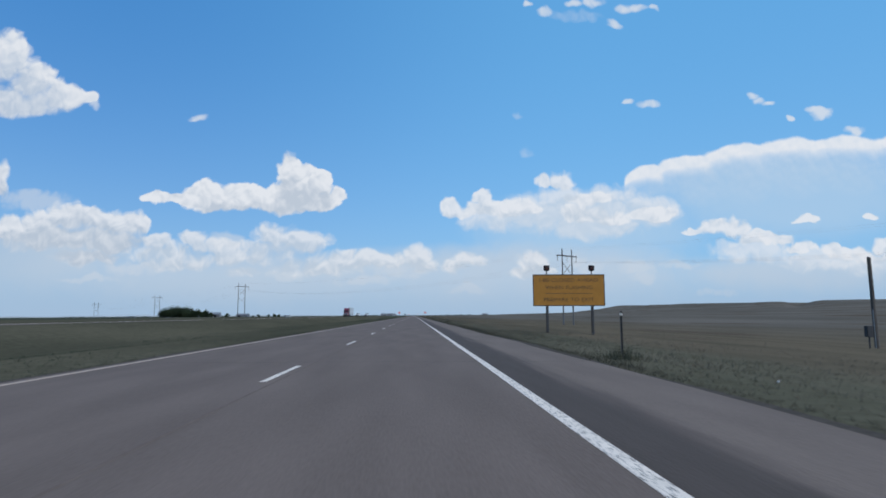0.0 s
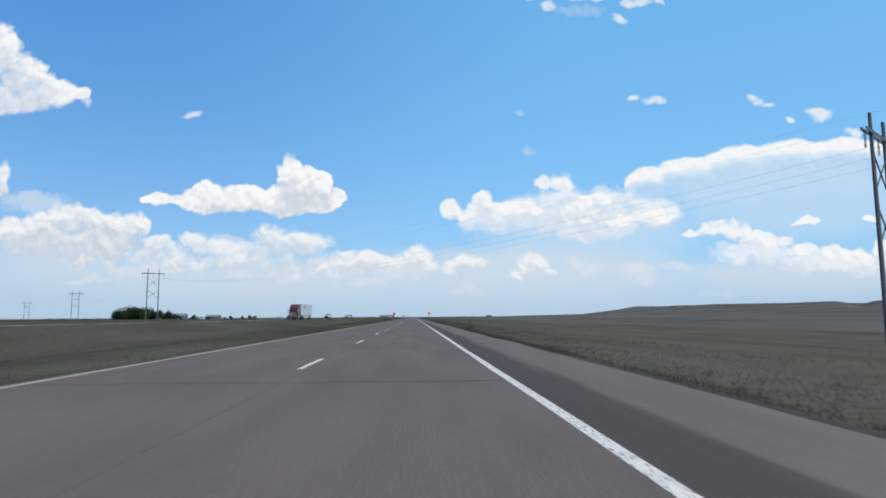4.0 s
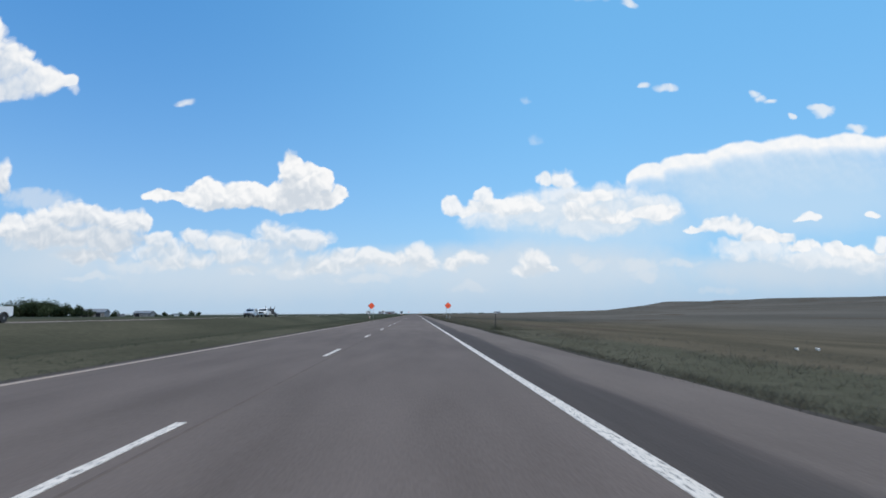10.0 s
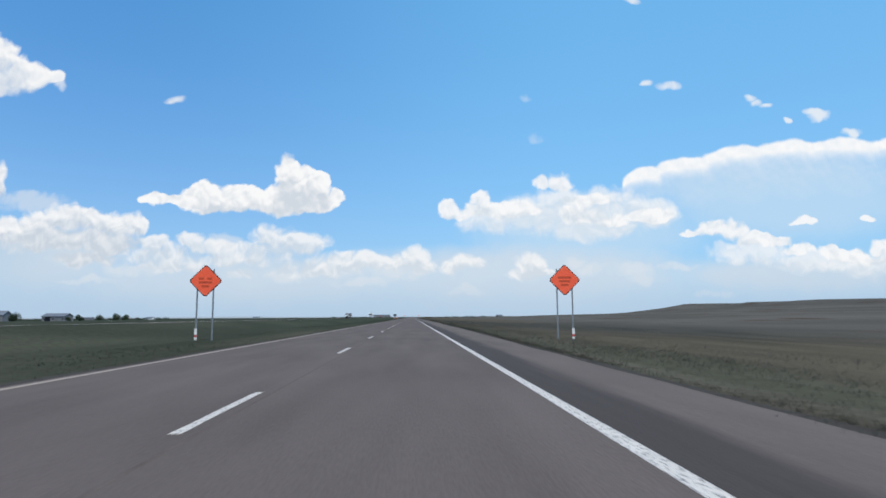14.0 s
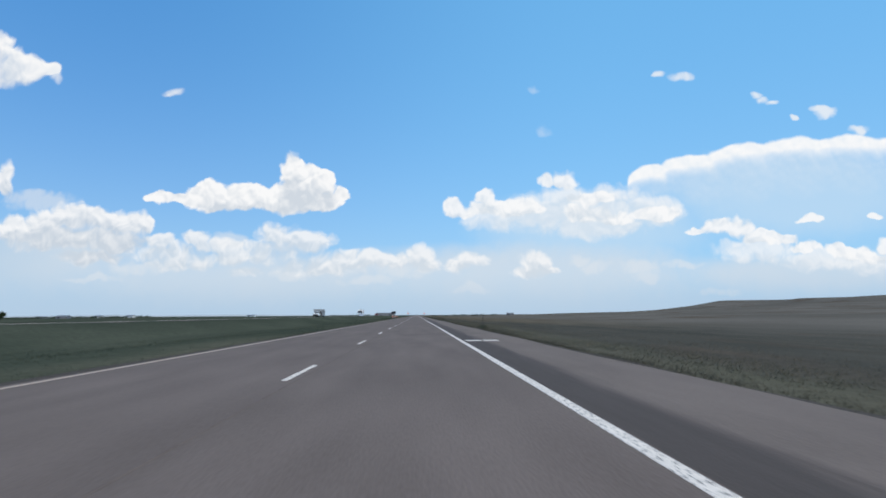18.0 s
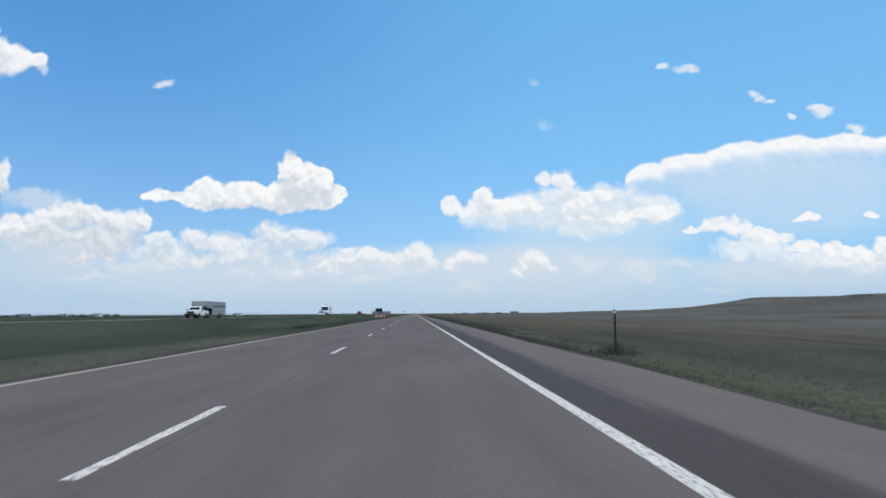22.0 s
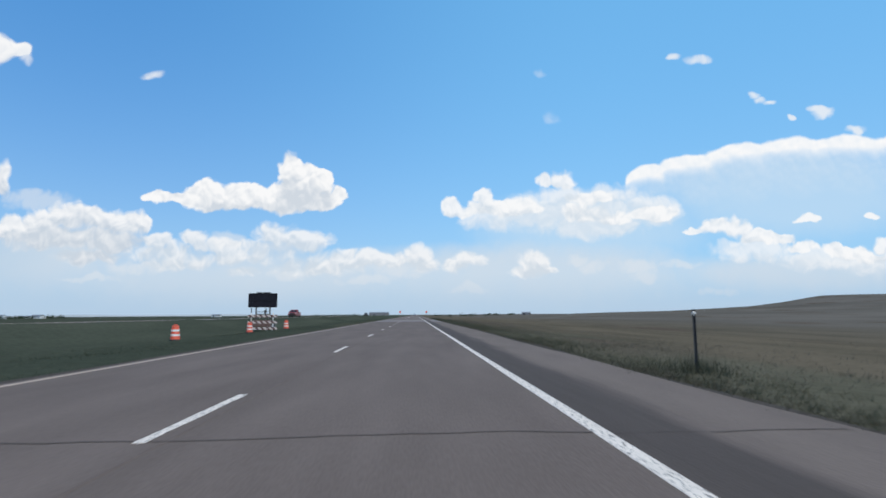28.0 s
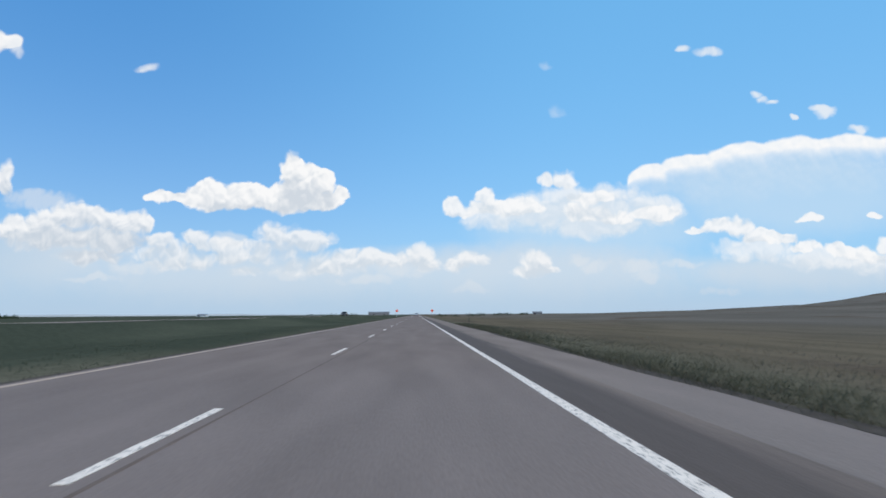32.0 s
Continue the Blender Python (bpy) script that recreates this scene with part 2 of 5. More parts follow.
def material(name, low, high, scale=4.0, rough=0.7, metal=0.0, bump=0.0, world_space=False, fine=8.0, stretch=(1, 1, 1), vary=0.0, spec=0.5):
    """Two colours mixed by coarse and fine noise, with relief."""
    m = bpy.data.materials.new(name)
    m.use_nodes = True
    nt = m.node_tree
    p = nt.nodes["Principled BSDF"]
    p.inputs["Roughness"].default_value, p.inputs["Metallic"].default_value = rough, metal
    p.inputs["Specular IOR Level"].default_value = spec
    if world_space:
        src = nt.nodes.new("ShaderNodeNewGeometry").outputs["Position"]
    else:
        src = nt.nodes.new("ShaderNodeTexCoord").outputs["Object"]
    mp = nt.nodes.new("ShaderNodeMapping")
    mp.inputs["Scale"].default_value = stretch
    nt.links.new(src, mp.inputs[0])
    a = nt.nodes.new("ShaderNodeTexNoise")
    a.inputs["Scale"].default_value, a.inputs["Detail"].default_value = scale, 6
    b = nt.nodes.new("ShaderNodeTexNoise")
    b.inputs["Scale"].default_value, b.inputs["Detail"].default_value = scale * fine, 3
    for n in (a, b):
        nt.links.new(mp.outputs[0], n.inputs["Vector"])
    add = nt.nodes.new("ShaderNodeMath")
    add.operation = "MULTIPLY_ADD"
    nt.links.new(b.outputs[0], add.inputs[0])
    add.inputs[1].default_value = 0.5
    nt.links.new(a.outputs[0], add.inputs[2])
    rng = nt.nodes.new("ShaderNodeMapRange")
    rng.inputs[1].default_value, rng.inputs[2].default_value = 0.5, 1.0
    nt.links.new(add.outputs[0], rng.inputs[0])
    fac = rng.outputs[0]
    if vary:
        info = nt.nodes.new("ShaderNodeObjectInfo")
        v = nt.nodes.new("ShaderNodeMath")
        v.operation = "MULTIPLY_ADD"
        nt.links.new(info.outputs["Random"], v.inputs[0])
        v.inputs[1].default_value = vary
        nt.links.new(fac, v.inputs[2])
        fac = v.outputs[0]
    mix = nt.nodes.new("ShaderNodeMix")
    mix.data_type = "RGBA"
    nt.links.new(fac, mix.inputs[0])
    mix.inputs[6].default_value, mix.inputs[7].default_value = rgb(low), rgb(high)
    nt.links.new(mix.outputs[2], p.inputs["Base Color"])
    if bump:
        bm_node = nt.nodes.new("ShaderNodeBump")
        bm_node.inputs["Strength"].default_value = bump
        bm_node.inputs["Distance"].default_value = 0.02
        nt.links.new(b.outputs[0], bm_node.inputs["Height"])
        nt.links.new(bm_node.outputs[0], p.inputs["Normal"])
    return m


def worn_paint(name, col, under, wear):
    """Road paint worn through to the asphalt in flakes."""
    m = material(name, tuple(c * 0.8 for c in col), col, 3, 0.6, world_space=True)
    nt = m.node_tree
    p = nt.nodes["Principled BSDF"]
    paint = p.inputs["Base Color"].links[0].from_socket
    geo = nt.nodes.new("ShaderNodeNewGeometry")
    n = nt.nodes.new("ShaderNodeTexNoise")
    n.inputs["Scale"].default_value, n.inputs["Detail"].default_value = 9.0, 8
    n.inputs["Roughness"].default_value = 0.7
    mp = nt.nodes.new("ShaderNodeMapping")
    mp.inputs["Scale"].default_value = (4.0, 0.9, 1)
    nt.links.new(geo.outputs["Position"], mp.inputs[0])
    nt.links.new(mp.outputs[0], n.inputs["Vector"])
    r = nt.nodes.new("ShaderNodeMapRange")
    r.inputs[1].default_value, r.inputs[2].default_value = wear, wear + 0.06
    nt.links.new(n.outputs[0], r.inputs[0])
    mix = nt.nodes.new("ShaderNodeMix")
    mix.data_type = "RGBA"
    nt.links.new(r.outputs[0], mix.inputs[0])
    nt.links.new(paint, mix.inputs[6])
    mix.inputs[7].default_value = rgb(under)
    nt.links.new(mix.outputs[2], p.inputs["Base Color"])
    return m


def striped(name, a, b, period, slope):
    """Reflective sheeting in slanting stripes."""
    m = bpy.data.materials.new(name)
    m.use_nodes = True
    nt = m.node_tree
    p = nt.nodes["Principled BSDF"]
    p.inputs["Roughness"].default_value = 0.35
    tc = nt.nodes.new("ShaderNodeTexCoord")
    s = nt.nodes.new("ShaderNodeSeparateXYZ")
    nt.links.new(tc.outputs["Object"], s.inputs[0])
    k = nt.nodes.new("ShaderNodeMath")
    k.operation = "MULTIPLY_ADD"
    nt.links.new(s.outputs[2], k.inputs[0])
    k.inputs[1].default_value = slope
    nt.links.new(s.outputs[0], k.inputs[2])
    f = nt.nodes.new("ShaderNodeMath")
    f.operation = "PINGPONG"
    nt.links.new(k.outputs[0], f.inputs[0])
    f.inputs[1].default_value = period
    g = nt.nodes.new("ShaderNodeMath")
    g.operation = "GREATER_THAN"
    nt.links.new(f.outputs[0], g.inputs[0])
    g.inputs[1].default_value = period / 2
    mix = nt.nodes.new("ShaderNodeMix")
    mix.data_type = "RGBA"
    nt.links.new(g.outputs[0], mix.inputs[0])
    mix.inputs[6].default_value, mix.inputs[7].default_value = rgb(a), rgb(b)
    nt.links.new(mix.outputs[2], p.inputs["Base Color"])
    return m


ASPHALT = material("asphalt_lane", (0.106, 0.084, 0.073), (0.147, 0.117, 0.103), 0.9, 0.8, bump=0.25, world_space=True, fine=36, stretch=(1.3, 0.2, 1), spec=0.03)
ASPHALT_SHOULDER = material("asphalt_shoulder", (0.120, 0.096, 0.083), (0.158, 0.127, 0.110), 0.9, 0.85, bump=0.25, world_space=True, fine=36, stretch=(1.3, 0.25, 1), spec=0.03)


def fading_seal(m, low, high):
    """A dark seal coat beside the edge line, its outer border worn and uneven."""
    nt = m.node_tree
    g = Graph(nt, False)
    p = nt.nodes["Principled BSDF"]
    base = p.inputs["Base Color"].links[0].from_socket
    s = g.node("ShaderNodeSeparateXYZ")
    g.plug(s.inputs[0], nt.nodes.new("ShaderNodeNewGeometry").outputs["Position"])
    long = g.math("MULTIPLY", s.outputs[1], 0.06)
    edge = g.math("MULTIPLY_ADD", g.noise(s.outputs[0], long, 3.0, 5, 2.0), -0.9, g.math("ADD", s.outputs[0], 0.45))
    g.plug(p.inputs["Base Color"], g.mix(g.step(edge, 2.30, 2.85), g.mix(g.noise(s.outputs[0], long, 7.0, 4, 6.0), low, high), base))
    return m


fading_seal(ASPHALT_SHOULDER, (0.058, 0.048, 0.043), (0.082, 0.068, 0.061))


def paler_stretches(m):
    """Stretches of pavement coloured paler than the rest."""
    g = Graph(m.node_tree, False)
    p = m.node_tree.nodes["Principled BSDF"]
    base = p.inputs["Base Color"].links[0].from_socket
    s = g.node("ShaderNodeSeparateXYZ")
    g.plug(s.inputs[0], m.node_tree.nodes.new("ShaderNodeNewGeometry").outputs["Position"])
    last = g.step(s.outputs[1], 906, 922)
    early = g.math("MULTIPLY", g.step(s.outputs[1], 325, 345), g.math("SUBTRACT", 1.0, g.step(s.outputs[1], 375, 400)))
    gain = g.node("ShaderNodeHueSaturation")
    g.plug(gain.inputs["Value"], g.math("MULTIPLY_ADD", g.math("MAXIMUM", last, g.math("MULTIPLY", early, 0.9)), 0.20, 1.0))
    g.plug(gain.inputs["Color"], base)
    g.plug(p.inputs["Base Color"], gain.outputs[0])
    # a stretch of smoother surfacing, but for the sealed strip
    smooth = g.math("MULTIPLY", g.step(s.outputs[1], 908, 924), g.math("SUBTRACT", 1.0, g.step(s.outputs[1], 926, 950)))
    strip_free = g.math("MAXIMUM", g.math("LESS_THAN", s.outputs[0], 1.75), g.math("GREATER_THAN", s.outputs[0], 2.75))
    smooth = g.math("MULTIPLY", smooth, strip_free)
    g.plug(p.inputs["Roughness"], g.math("MULTIPLY_ADD", smooth, -0.25, 0.8))
    g.plug(p.inputs["Specular IOR Level"], g.math("MULTIPLY_ADD", smooth, 0.12, 0.05))


paler_stretches(ASPHALT)
paler_stretches(ASPHALT_SHOULDER)
TAR = material("tar_seal", (0.062, 0.053, 0.048), (0.084, 0.070, 0.063), 2, 0.9, world_space=True, spec=0.1)
PAINT_WHITE = worn_paint("road_paint_white", (0.72, 0.63, 0.54), (0.15, 0.13, 0.112), 0.53)
PAINT_YELLOW = worn_paint("road_paint_pale_yellow", (0.37, 0.275, 0.20), (0.12, 0.095, 0.08), 0.6)
GRAVEL = material("gravel", (0.048, 0.042, 0.037), (0.074, 0.064, 0.056), 6, 0.95, bump=0.5, world_space=True, spec=0.03)
BLADE = material("grass_blades", (0.078, 0.077, 0.054), (0.112, 0.105, 0.078), 0.35, 0.8, world_space=True, spec=0.02)
BLADE_GREEN = material("grass_blades_green", (0.056, 0.065, 0.045), (0.082, 0.090, 0.062), 0.35, 0.8, world_space=True, spec=0.02)
BLADE_DARK = material("grass_blades_dark", (0.064, 0.061, 0.047), (0.094, 0.086, 0.066), 0.35, 0.8, world_space=True, spec=0.02)
BLADE_TALL = material("grass_blades_tall", (0.066, 0.068, 0.046), (0.098, 0.096, 0.066), 0.35, 0.8, world_space=True, spec=0.02)
BLADE_DRY = material("grass_blades_dry", (0.100, 0.090, 0.070), (0.150, 0.132, 0.103), 0.35, 0.8, world_space=True, spec=0.02)
STEEL = material("galvanised_steel", (0.20, 0.21, 0.22), (0.34, 0.35, 0.36), 9, 0.55, 0.6)
STEEL_DARK = material("weathered_steel", (0.035, 0.034, 0.036), (0.075, 0.07, 0.07), 9, 0.6, 0.4)
POLE_WOOD = material("pole_wood", (0.045, 0.038, 0.033), (0.10, 0.085, 0.072), 3, 0.85, stretch=(6, 6, 0.5), bump=0.3)
# pole wood again, with bluish distance haze mixed into the colour for the pylons
PYLON_WOOD_HAZE = material("pylon_wood_haze", (0.075, 0.077, 0.082), (0.135, 0.137, 0.145), 3, 0.85, stretch=(6, 6, 0.5), bump=0.3)
CABLE = material("aluminium_cable", (0.26, 0.28, 0.30), (0.36, 0.38, 0.40), 5, 0.6, 0.2)
PORCELAIN = material("insulator_glaze", (0.05, 0.045, 0.045), (0.09, 0.08, 0.08), 8, 0.3)
SIGN_YELLOW = material("sign_sheeting_amber", (0.29, 0.128, 0.010), (0.36, 0.16, 0.016), 1.6, 0.45)
SIGN_ORANGE = material("sign_sheeting_orange", (0.92, 0.105, 0.038), (1.0, 0.14, 0.052), 1.6, 0.45)
SIGN_BLACK = material("sign_legend_black", (0.020, 0.018, 0.018), (0.035, 0.03, 0.03), 6, 0.6)
SIGN_LEGEND_BROWN = material("sign_legend_brown", (0.07, 0.036, 0.010), (0.10, 0.052, 0.014), 6, 0.6)
SIGN_LEGEND_FADED = material("sign_legend_faded", (0.45, 0.05, 0.012), (0.60, 0.075, 0.02), 6, 0.6)
BOARD_BLACK = material("board_black", (0.006, 0.006, 0.011), (0.013, 0.013, 0.021), 3, 0.7, spec=0.2)
LAMP_OFF = material("lamp_lens_off", (0.008, 0.008, 0.012), (0.016, 0.015, 0.021), 10, 0.5, spec=0.2)
BEACON = material("beacon_lens", (0.20, 0.075, 0.05), (0.30, 0.12, 0.08), 10, 0.2)
DRUM_ORANGE = material("drum_plastic_orange", (0.58, 0.085, 0.045), (0.74, 0.13, 0.07), 3, 0.55)
WHITE_SHEET = material("white_sheeting", (0.66, 0.64, 0.60), (0.82, 0.80, 0.77), 4, 0.4)
RED_SHEET = material("red_sheeting", (0.42, 0.05, 0.04), (0.52, 0.07, 0.06), 4, 0.4)
CHASSIS_BROWN = material("trailer_paint_brown", (0.10, 0.060, 0.050), (0.16, 0.10, 0.085), 3, 0.7)
STRIPES = striped("barricade_stripes", (0.56, 0.48, 0.44), (0.115, 0.06, 0.052), 0.225, 1.0)
RUBBER = material("tyre_rubber", (0.012, 0.012, 0.013), (0.025, 0.025, 0.026), 8, 0.85)
GLASS_DARK = material("vehicle_glass", (0.012, 0.015, 0.018), (0.022, 0.026, 0.03), 2, 0.08)
PAINT_CAR_WHITE = material("car_paint_white", (0.70, 0.70, 0.69), (0.80, 0.80, 0.79), 1.5, 0.3)
PAINT_CAR_SILVER = material("car_paint_silver", (0.40, 0.44, 0.49), (0.52, 0.56, 0.61), 1.5, 0.28, 0.2)
PAINT_CAR_RED = material("car_paint_dark_red", (0.20, 0.020, 0.022), (0.28, 0.030, 0.032), 1.5, 0.28)
PAINT_TRUCK_RED = material("truck_paint_red", (0.095, 0.009, 0.018), (0.135, 0.014, 0.026), 1.5, 0.3)
TRAILER_WHITE = material("trailer_skin_white", (0.60, 0.61, 0.62), (0.74, 0.75, 0.76), 0.8, 0.45)
TRAILER_GREY = material("trailer_skin_grey", (0.20, 0.21, 0.22), (0.28, 0.29, 0.30), 0.8, 0.45)
PLASTIC = material("black_plastic", (0.012, 0.012, 0.013), (0.026, 0.026, 0.027), 6, 0.6)
CHROME = material("chrome", (0.52, 0.53, 0.54), (0.66, 0.67, 0.68), 6, 0.18, 1.0)
HEADLAMP = material("headlamp_glass", (0.55, 0.56, 0.58), (0.7, 0.71, 0.72), 8, 0.1)
TAILLAMP = material("tail_lamp_red", (0.30, 0.012, 0.012), (0.40, 0.02, 0.02), 8, 0.2)
BARK = material("bark", (0.035, 0.028, 0.022), (0.075, 0.06, 0.048), 5, 0.9, stretch=(4, 4, 0.6), bump=0.5)
LEAF = material("leaves", (0.018, 0.030, 0.014), (0.045, 0.062, 0.028), 0.5, 0.7, vary=0.3, spec=0.2)
BARN_WALL = material("barn_wall_grey", (0.13, 0.13, 0.135), (0.20, 0.20, 0.21), 0.7, 0.7, stretch=(3, 3, 0.4))
BARN_ROOF = material("barn_roof_metal", (0.15, 0.155, 0.165), (0.22, 0.225, 0.235), 0.6, 0.55, 0.2)
HOUSE_WALL = material("house_wall_white", (0.55, 0.55, 0.54), (0.68, 0.68, 0.66), 0.7, 0.7)
PAPER = material("paper_scrap", (0.62, 0.60, 0.56), (0.78, 0.76, 0.72), 9, 0.8)
# distance haze over the hills is put into their pale base colour
FAR_HILL_HAZE = material("far_hills_haze", (0.30, 0.32, 0.32), (0.40, 0.42, 0.42), 0.01, 0.95, world_space=True, spec=0.05)
JOINT = material("paving_joint", (0.102, 0.080, 0.069), (0.138, 0.110, 0.096), 2, 0.9, world_space=True, spec=0.05)


def thin_leaf(m, share):
    """Let light through a leaf or blade."""
    g = Graph(m.node_tree, False)
    p = m.node_tree.nodes["Principled BSDF"]
    through_leaf = g.node("ShaderNodeBsdfTranslucent")
    g.plug(through_leaf.inputs["Color"], p.inputs["Base Color"].links[0].from_socket)
    both = g.node("ShaderNodeMixShader")
    both.inputs[0].default_value = share
    g.plug(both.inputs[1], p.outputs[0])
    g.plug(both.inputs[2], through_leaf.outputs[0])
    g.plug(m.node_tree.nodes["Material Output"].inputs[0], both.outputs[0])


for blade in (BLADE, BLADE_GREEN, BLADE_DARK, BLADE_TALL, BLADE_DRY):
    thin_leaf(blade, 0.5)
thin_leaf(LEAF, 0.25)


def prairie():
    """Prairie grass: green in the swales, greyer and browner in broad patches, mown streaks along the road."""
    m = bpy.data.materials.new("prairie_grass")
    m.use_nodes = True
    nt = m.node_tree
    p = nt.nodes["Principled BSDF"]
    p.inputs["Roughness"].default_value, p.inputs["Specular IOR Level"].default_value = 0.95, 0.0
    geo = nt.nodes.new("ShaderNodeNewGeometry")

    def noise_at(scale, detail, stretch):
        mp = nt.nodes.new("ShaderNodeMapping")
        mp.inputs["Scale"].default_value = stretch
        nt.links.new(geo.outputs["Position"], mp.inputs[0])
        n = nt.nodes.new("ShaderNodeTexNoise")
        n.inputs["Scale"].default_value, n.inputs["Detail"].default_value = scale, detail
        nt.links.new(mp.outputs[0], n.inputs["Vector"])
        return n.outputs[0]

    def ramp(fac, lo, hi):
        r = nt.nodes.new("ShaderNodeMapRange")
        r.interpolation_type = "SMOOTHSTEP"
        r.inputs[1].default_value, r.inputs[2].default_value = lo, hi
        nt.links.new(fac, r.inputs[0])
        return r.outputs[0]

    def mix(fac, a, b):
        n = nt.nodes.new("ShaderNodeMix")
        n.data_type = "RGBA"
        nt.links.new(fac, n.inputs[0])
        for i, v in ((6, a), (7, b)):
            if isinstance(v, tuple):
                n.inputs[i].default_value = rgb(v)
            else:
                nt.links.new(v, n.inputs[i])
        return n.outputs[2]

    s = nt.nodes.new("ShaderNodeSeparateXYZ")
    nt.links.new(geo.outputs["Position"], s.inputs[0])
    broad_patch = noise_at(0.02, 5, (1, 0.35, 1))
    mid_patch = noise_at(0.16, 5, (1, 0.25, 1))
    grain = noise_at(3.5, 6, (1, 1, 1))
    green = mix(ramp(mid_patch, 0.35, 0.7), (0.042, 0.050, 0.037), (0.061, 0.068, 0.050))
    olive = mix(ramp(mid_patch, 0.35, 0.7), (0.060, 0.058, 0.041), (0.088, 0.081, 0.057))
    green = mix(ramp(s.outputs[1], 300.0, 560.0), olive, green)

    def mad(a, k, b):
        n = nt.nodes.new("ShaderNodeMath")
        n.operation = "MULTIPLY_ADD"
        nt.links.new(a, n.inputs[0])
        n.inputs[1].default_value = k
        nt.links.new(b, n.inputs[2])
        return n.outputs[0]

    # mown verge, rank dark swale grass, then grey-green grazed slope away from the road
    across = mad(mid_patch, 9.0, mad(broad_patch, 16.0, s.outputs[0]))
    verge = mix(ramp(mid_patch, 0.35, 0.7), (0.078, 0.076, 0.054), (0.112, 0.104, 0.077))
    rank = mix(ramp(mid_patch, 0.3, 0.65), (0.045, 0.046, 0.040), (0.068, 0.065, 0.055))
    light_rank = mix(ramp(mid_patch, 0.3, 0.65), (0.076, 0.067, 0.049), (0.112, 0.094, 0.068))
    rank = mix(ramp(s.outputs[1], 440.0, 540.0), light_rank, rank)
    rank = mix(ramp(s.outputs[1], 640.0, 790.0), rank, light_rank)
    slope = mix(ramp(broad_patch, 0.32, 0.72), (0.092, 0.085, 0.073), (0.128, 0.116, 0.100))
    col = mix(ramp(across, 3.0, 9.0), green, verge)
    lines = noise_at(0.55, 4, (1, 0.03, 1))
    mown = mix(ramp(lines, 0.3, 0.7), (0.055, 0.058, 0.043), (0.118, 0.107, 0.080))
    right_lines = nt.nodes.new("ShaderNodeMath")
    right_lines.operation = "MULTIPLY"
    nt.links.new(ramp(lines, 0.42, 0.75), right_lines.inputs[0])
    nt.links.new(ramp(s.outputs[0], 0.0, 5.0), right_lines.inputs[1])
    col = mix(right_lines.outputs[0], col, mown)
    col = mix(ramp(across, 18.5, 22.5), col, rank)
    col = mix(ramp(across, 42.0, 120.0), col, slope)
    brown = mix(ramp(grain, 0.3, 0.7), (0.068, 0.054, 0.042), (0.096, 0.077, 0.061))
    bare = noise_at(0.05, 4, (1, 0.3, 1))
    bare_right = nt.nodes.new("ShaderNodeMath")
    bare_right.operation = "MULTIPLY"
    nt.links.new(ramp(bare, 0.56, 0.68), bare_right.inputs[0])
    nt.links.new(ramp(across, 0.0, 22.0), bare_right.inputs[1])
    col = mix(bare_right.outputs[0], col, brown)
    dark = nt.nodes.new("ShaderNodeMix")
    dark.data_type, dark.blend_type = "RGBA", "MULTIPLY"
    dark.inputs[0].default_value = 0.4
    nt.links.new(col, dark.inputs[6])
    g2 = nt.nodes.new("ShaderNodeMapRange")
    g2.inputs[1].default_value, g2.inputs[2].default_value, g2.inputs[3].default_value = 0.3, 0.65, 0.6
    g2.inputs[4].default_value = 1.2
    nt.links.new(grain, g2.inputs[0])
    nt.links.new(g2.outputs[0], dark.inputs[7])
    nt.links.new(dark.outputs[2], p.inputs["Base Color"])
    bump = nt.nodes.new("ShaderNodeBump")
    bump.inputs["Strength"].default_value, bump.inputs["Distance"].default_value = 0.35, 0.08
    nt.links.new(grain, bump.inputs["Height"])
    nt.links.new(bump.outputs[0], p.inputs["Normal"])
    return m


PRAIRIE = prairie()


# ---- mesh helpers ----
def mesh_of(name, bm, mat):
    bmesh.ops.recalc_face_normals(bm, faces=bm.faces)
    me = bpy.data.meshes.new(name)
    bm.to_mesh(me)
    bm.free()
    me.materials.append(mat)
    return me


def part(name, bm, mat, parent, label="", smooth=False):
    ob = new(name, mesh_of(name, bm, mat))
    ob.parent = parent
    if smooth:
        ob.data.shade_smooth()
    if label:
        ob["label"] = label
    return ob


def thing(name, m, label, category, group="", kind=""):
    ob = new(name)
    ob.matrix_world = m
    ob.empty_display_size = 0.2
    return tagged(ob, label, category, group, kind)


def box(x0, x1, y0, y1, z0, z1, bevel=0.0, bm=None):
    fresh = bm is None
    bm = bm or bmesh.new()
    r = bmesh.ops.create_cube(bm, size=1)
    for v in r["verts"]:
        v.co = Vector((x0 + (v.co.x + 0.5) * (x1 - x0), y0 + (v.co.y + 0.5) * (y1 - y0), z0 + (v.co.z + 0.5) * (z1 - z0)))
    if bevel and fresh:
        bmesh.ops.bevel(bm, geom=list(bm.edges), offset=bevel, segments=2, affect="EDGES")
    return bm


def rod(a, b, r0, r1=None, n=10, bm=None):
    bm = bm or bmesh.new()
    a, b = Vector(a), Vector(b)
    r1 = r0 if r1 is None else r1
    q = (b - a).to_track_quat("Z", "Y")
    rings = []
    for c, r in ((a, r0), (b, r1)):
        rings.append([bm.verts.new(c + q @ Vector((r * math.cos(i * math.tau / n), r * math.sin(i * math.tau / n), 0))) for i in range(n)])
    for i in range(n):
        bm.faces.new((rings[0][i], rings[0][(i + 1) % n], rings[1][(i + 1) % n], rings[1][i]))
    bm.faces.new(rings[0][::-1])
    bm.faces.new(rings[1])
    return bm


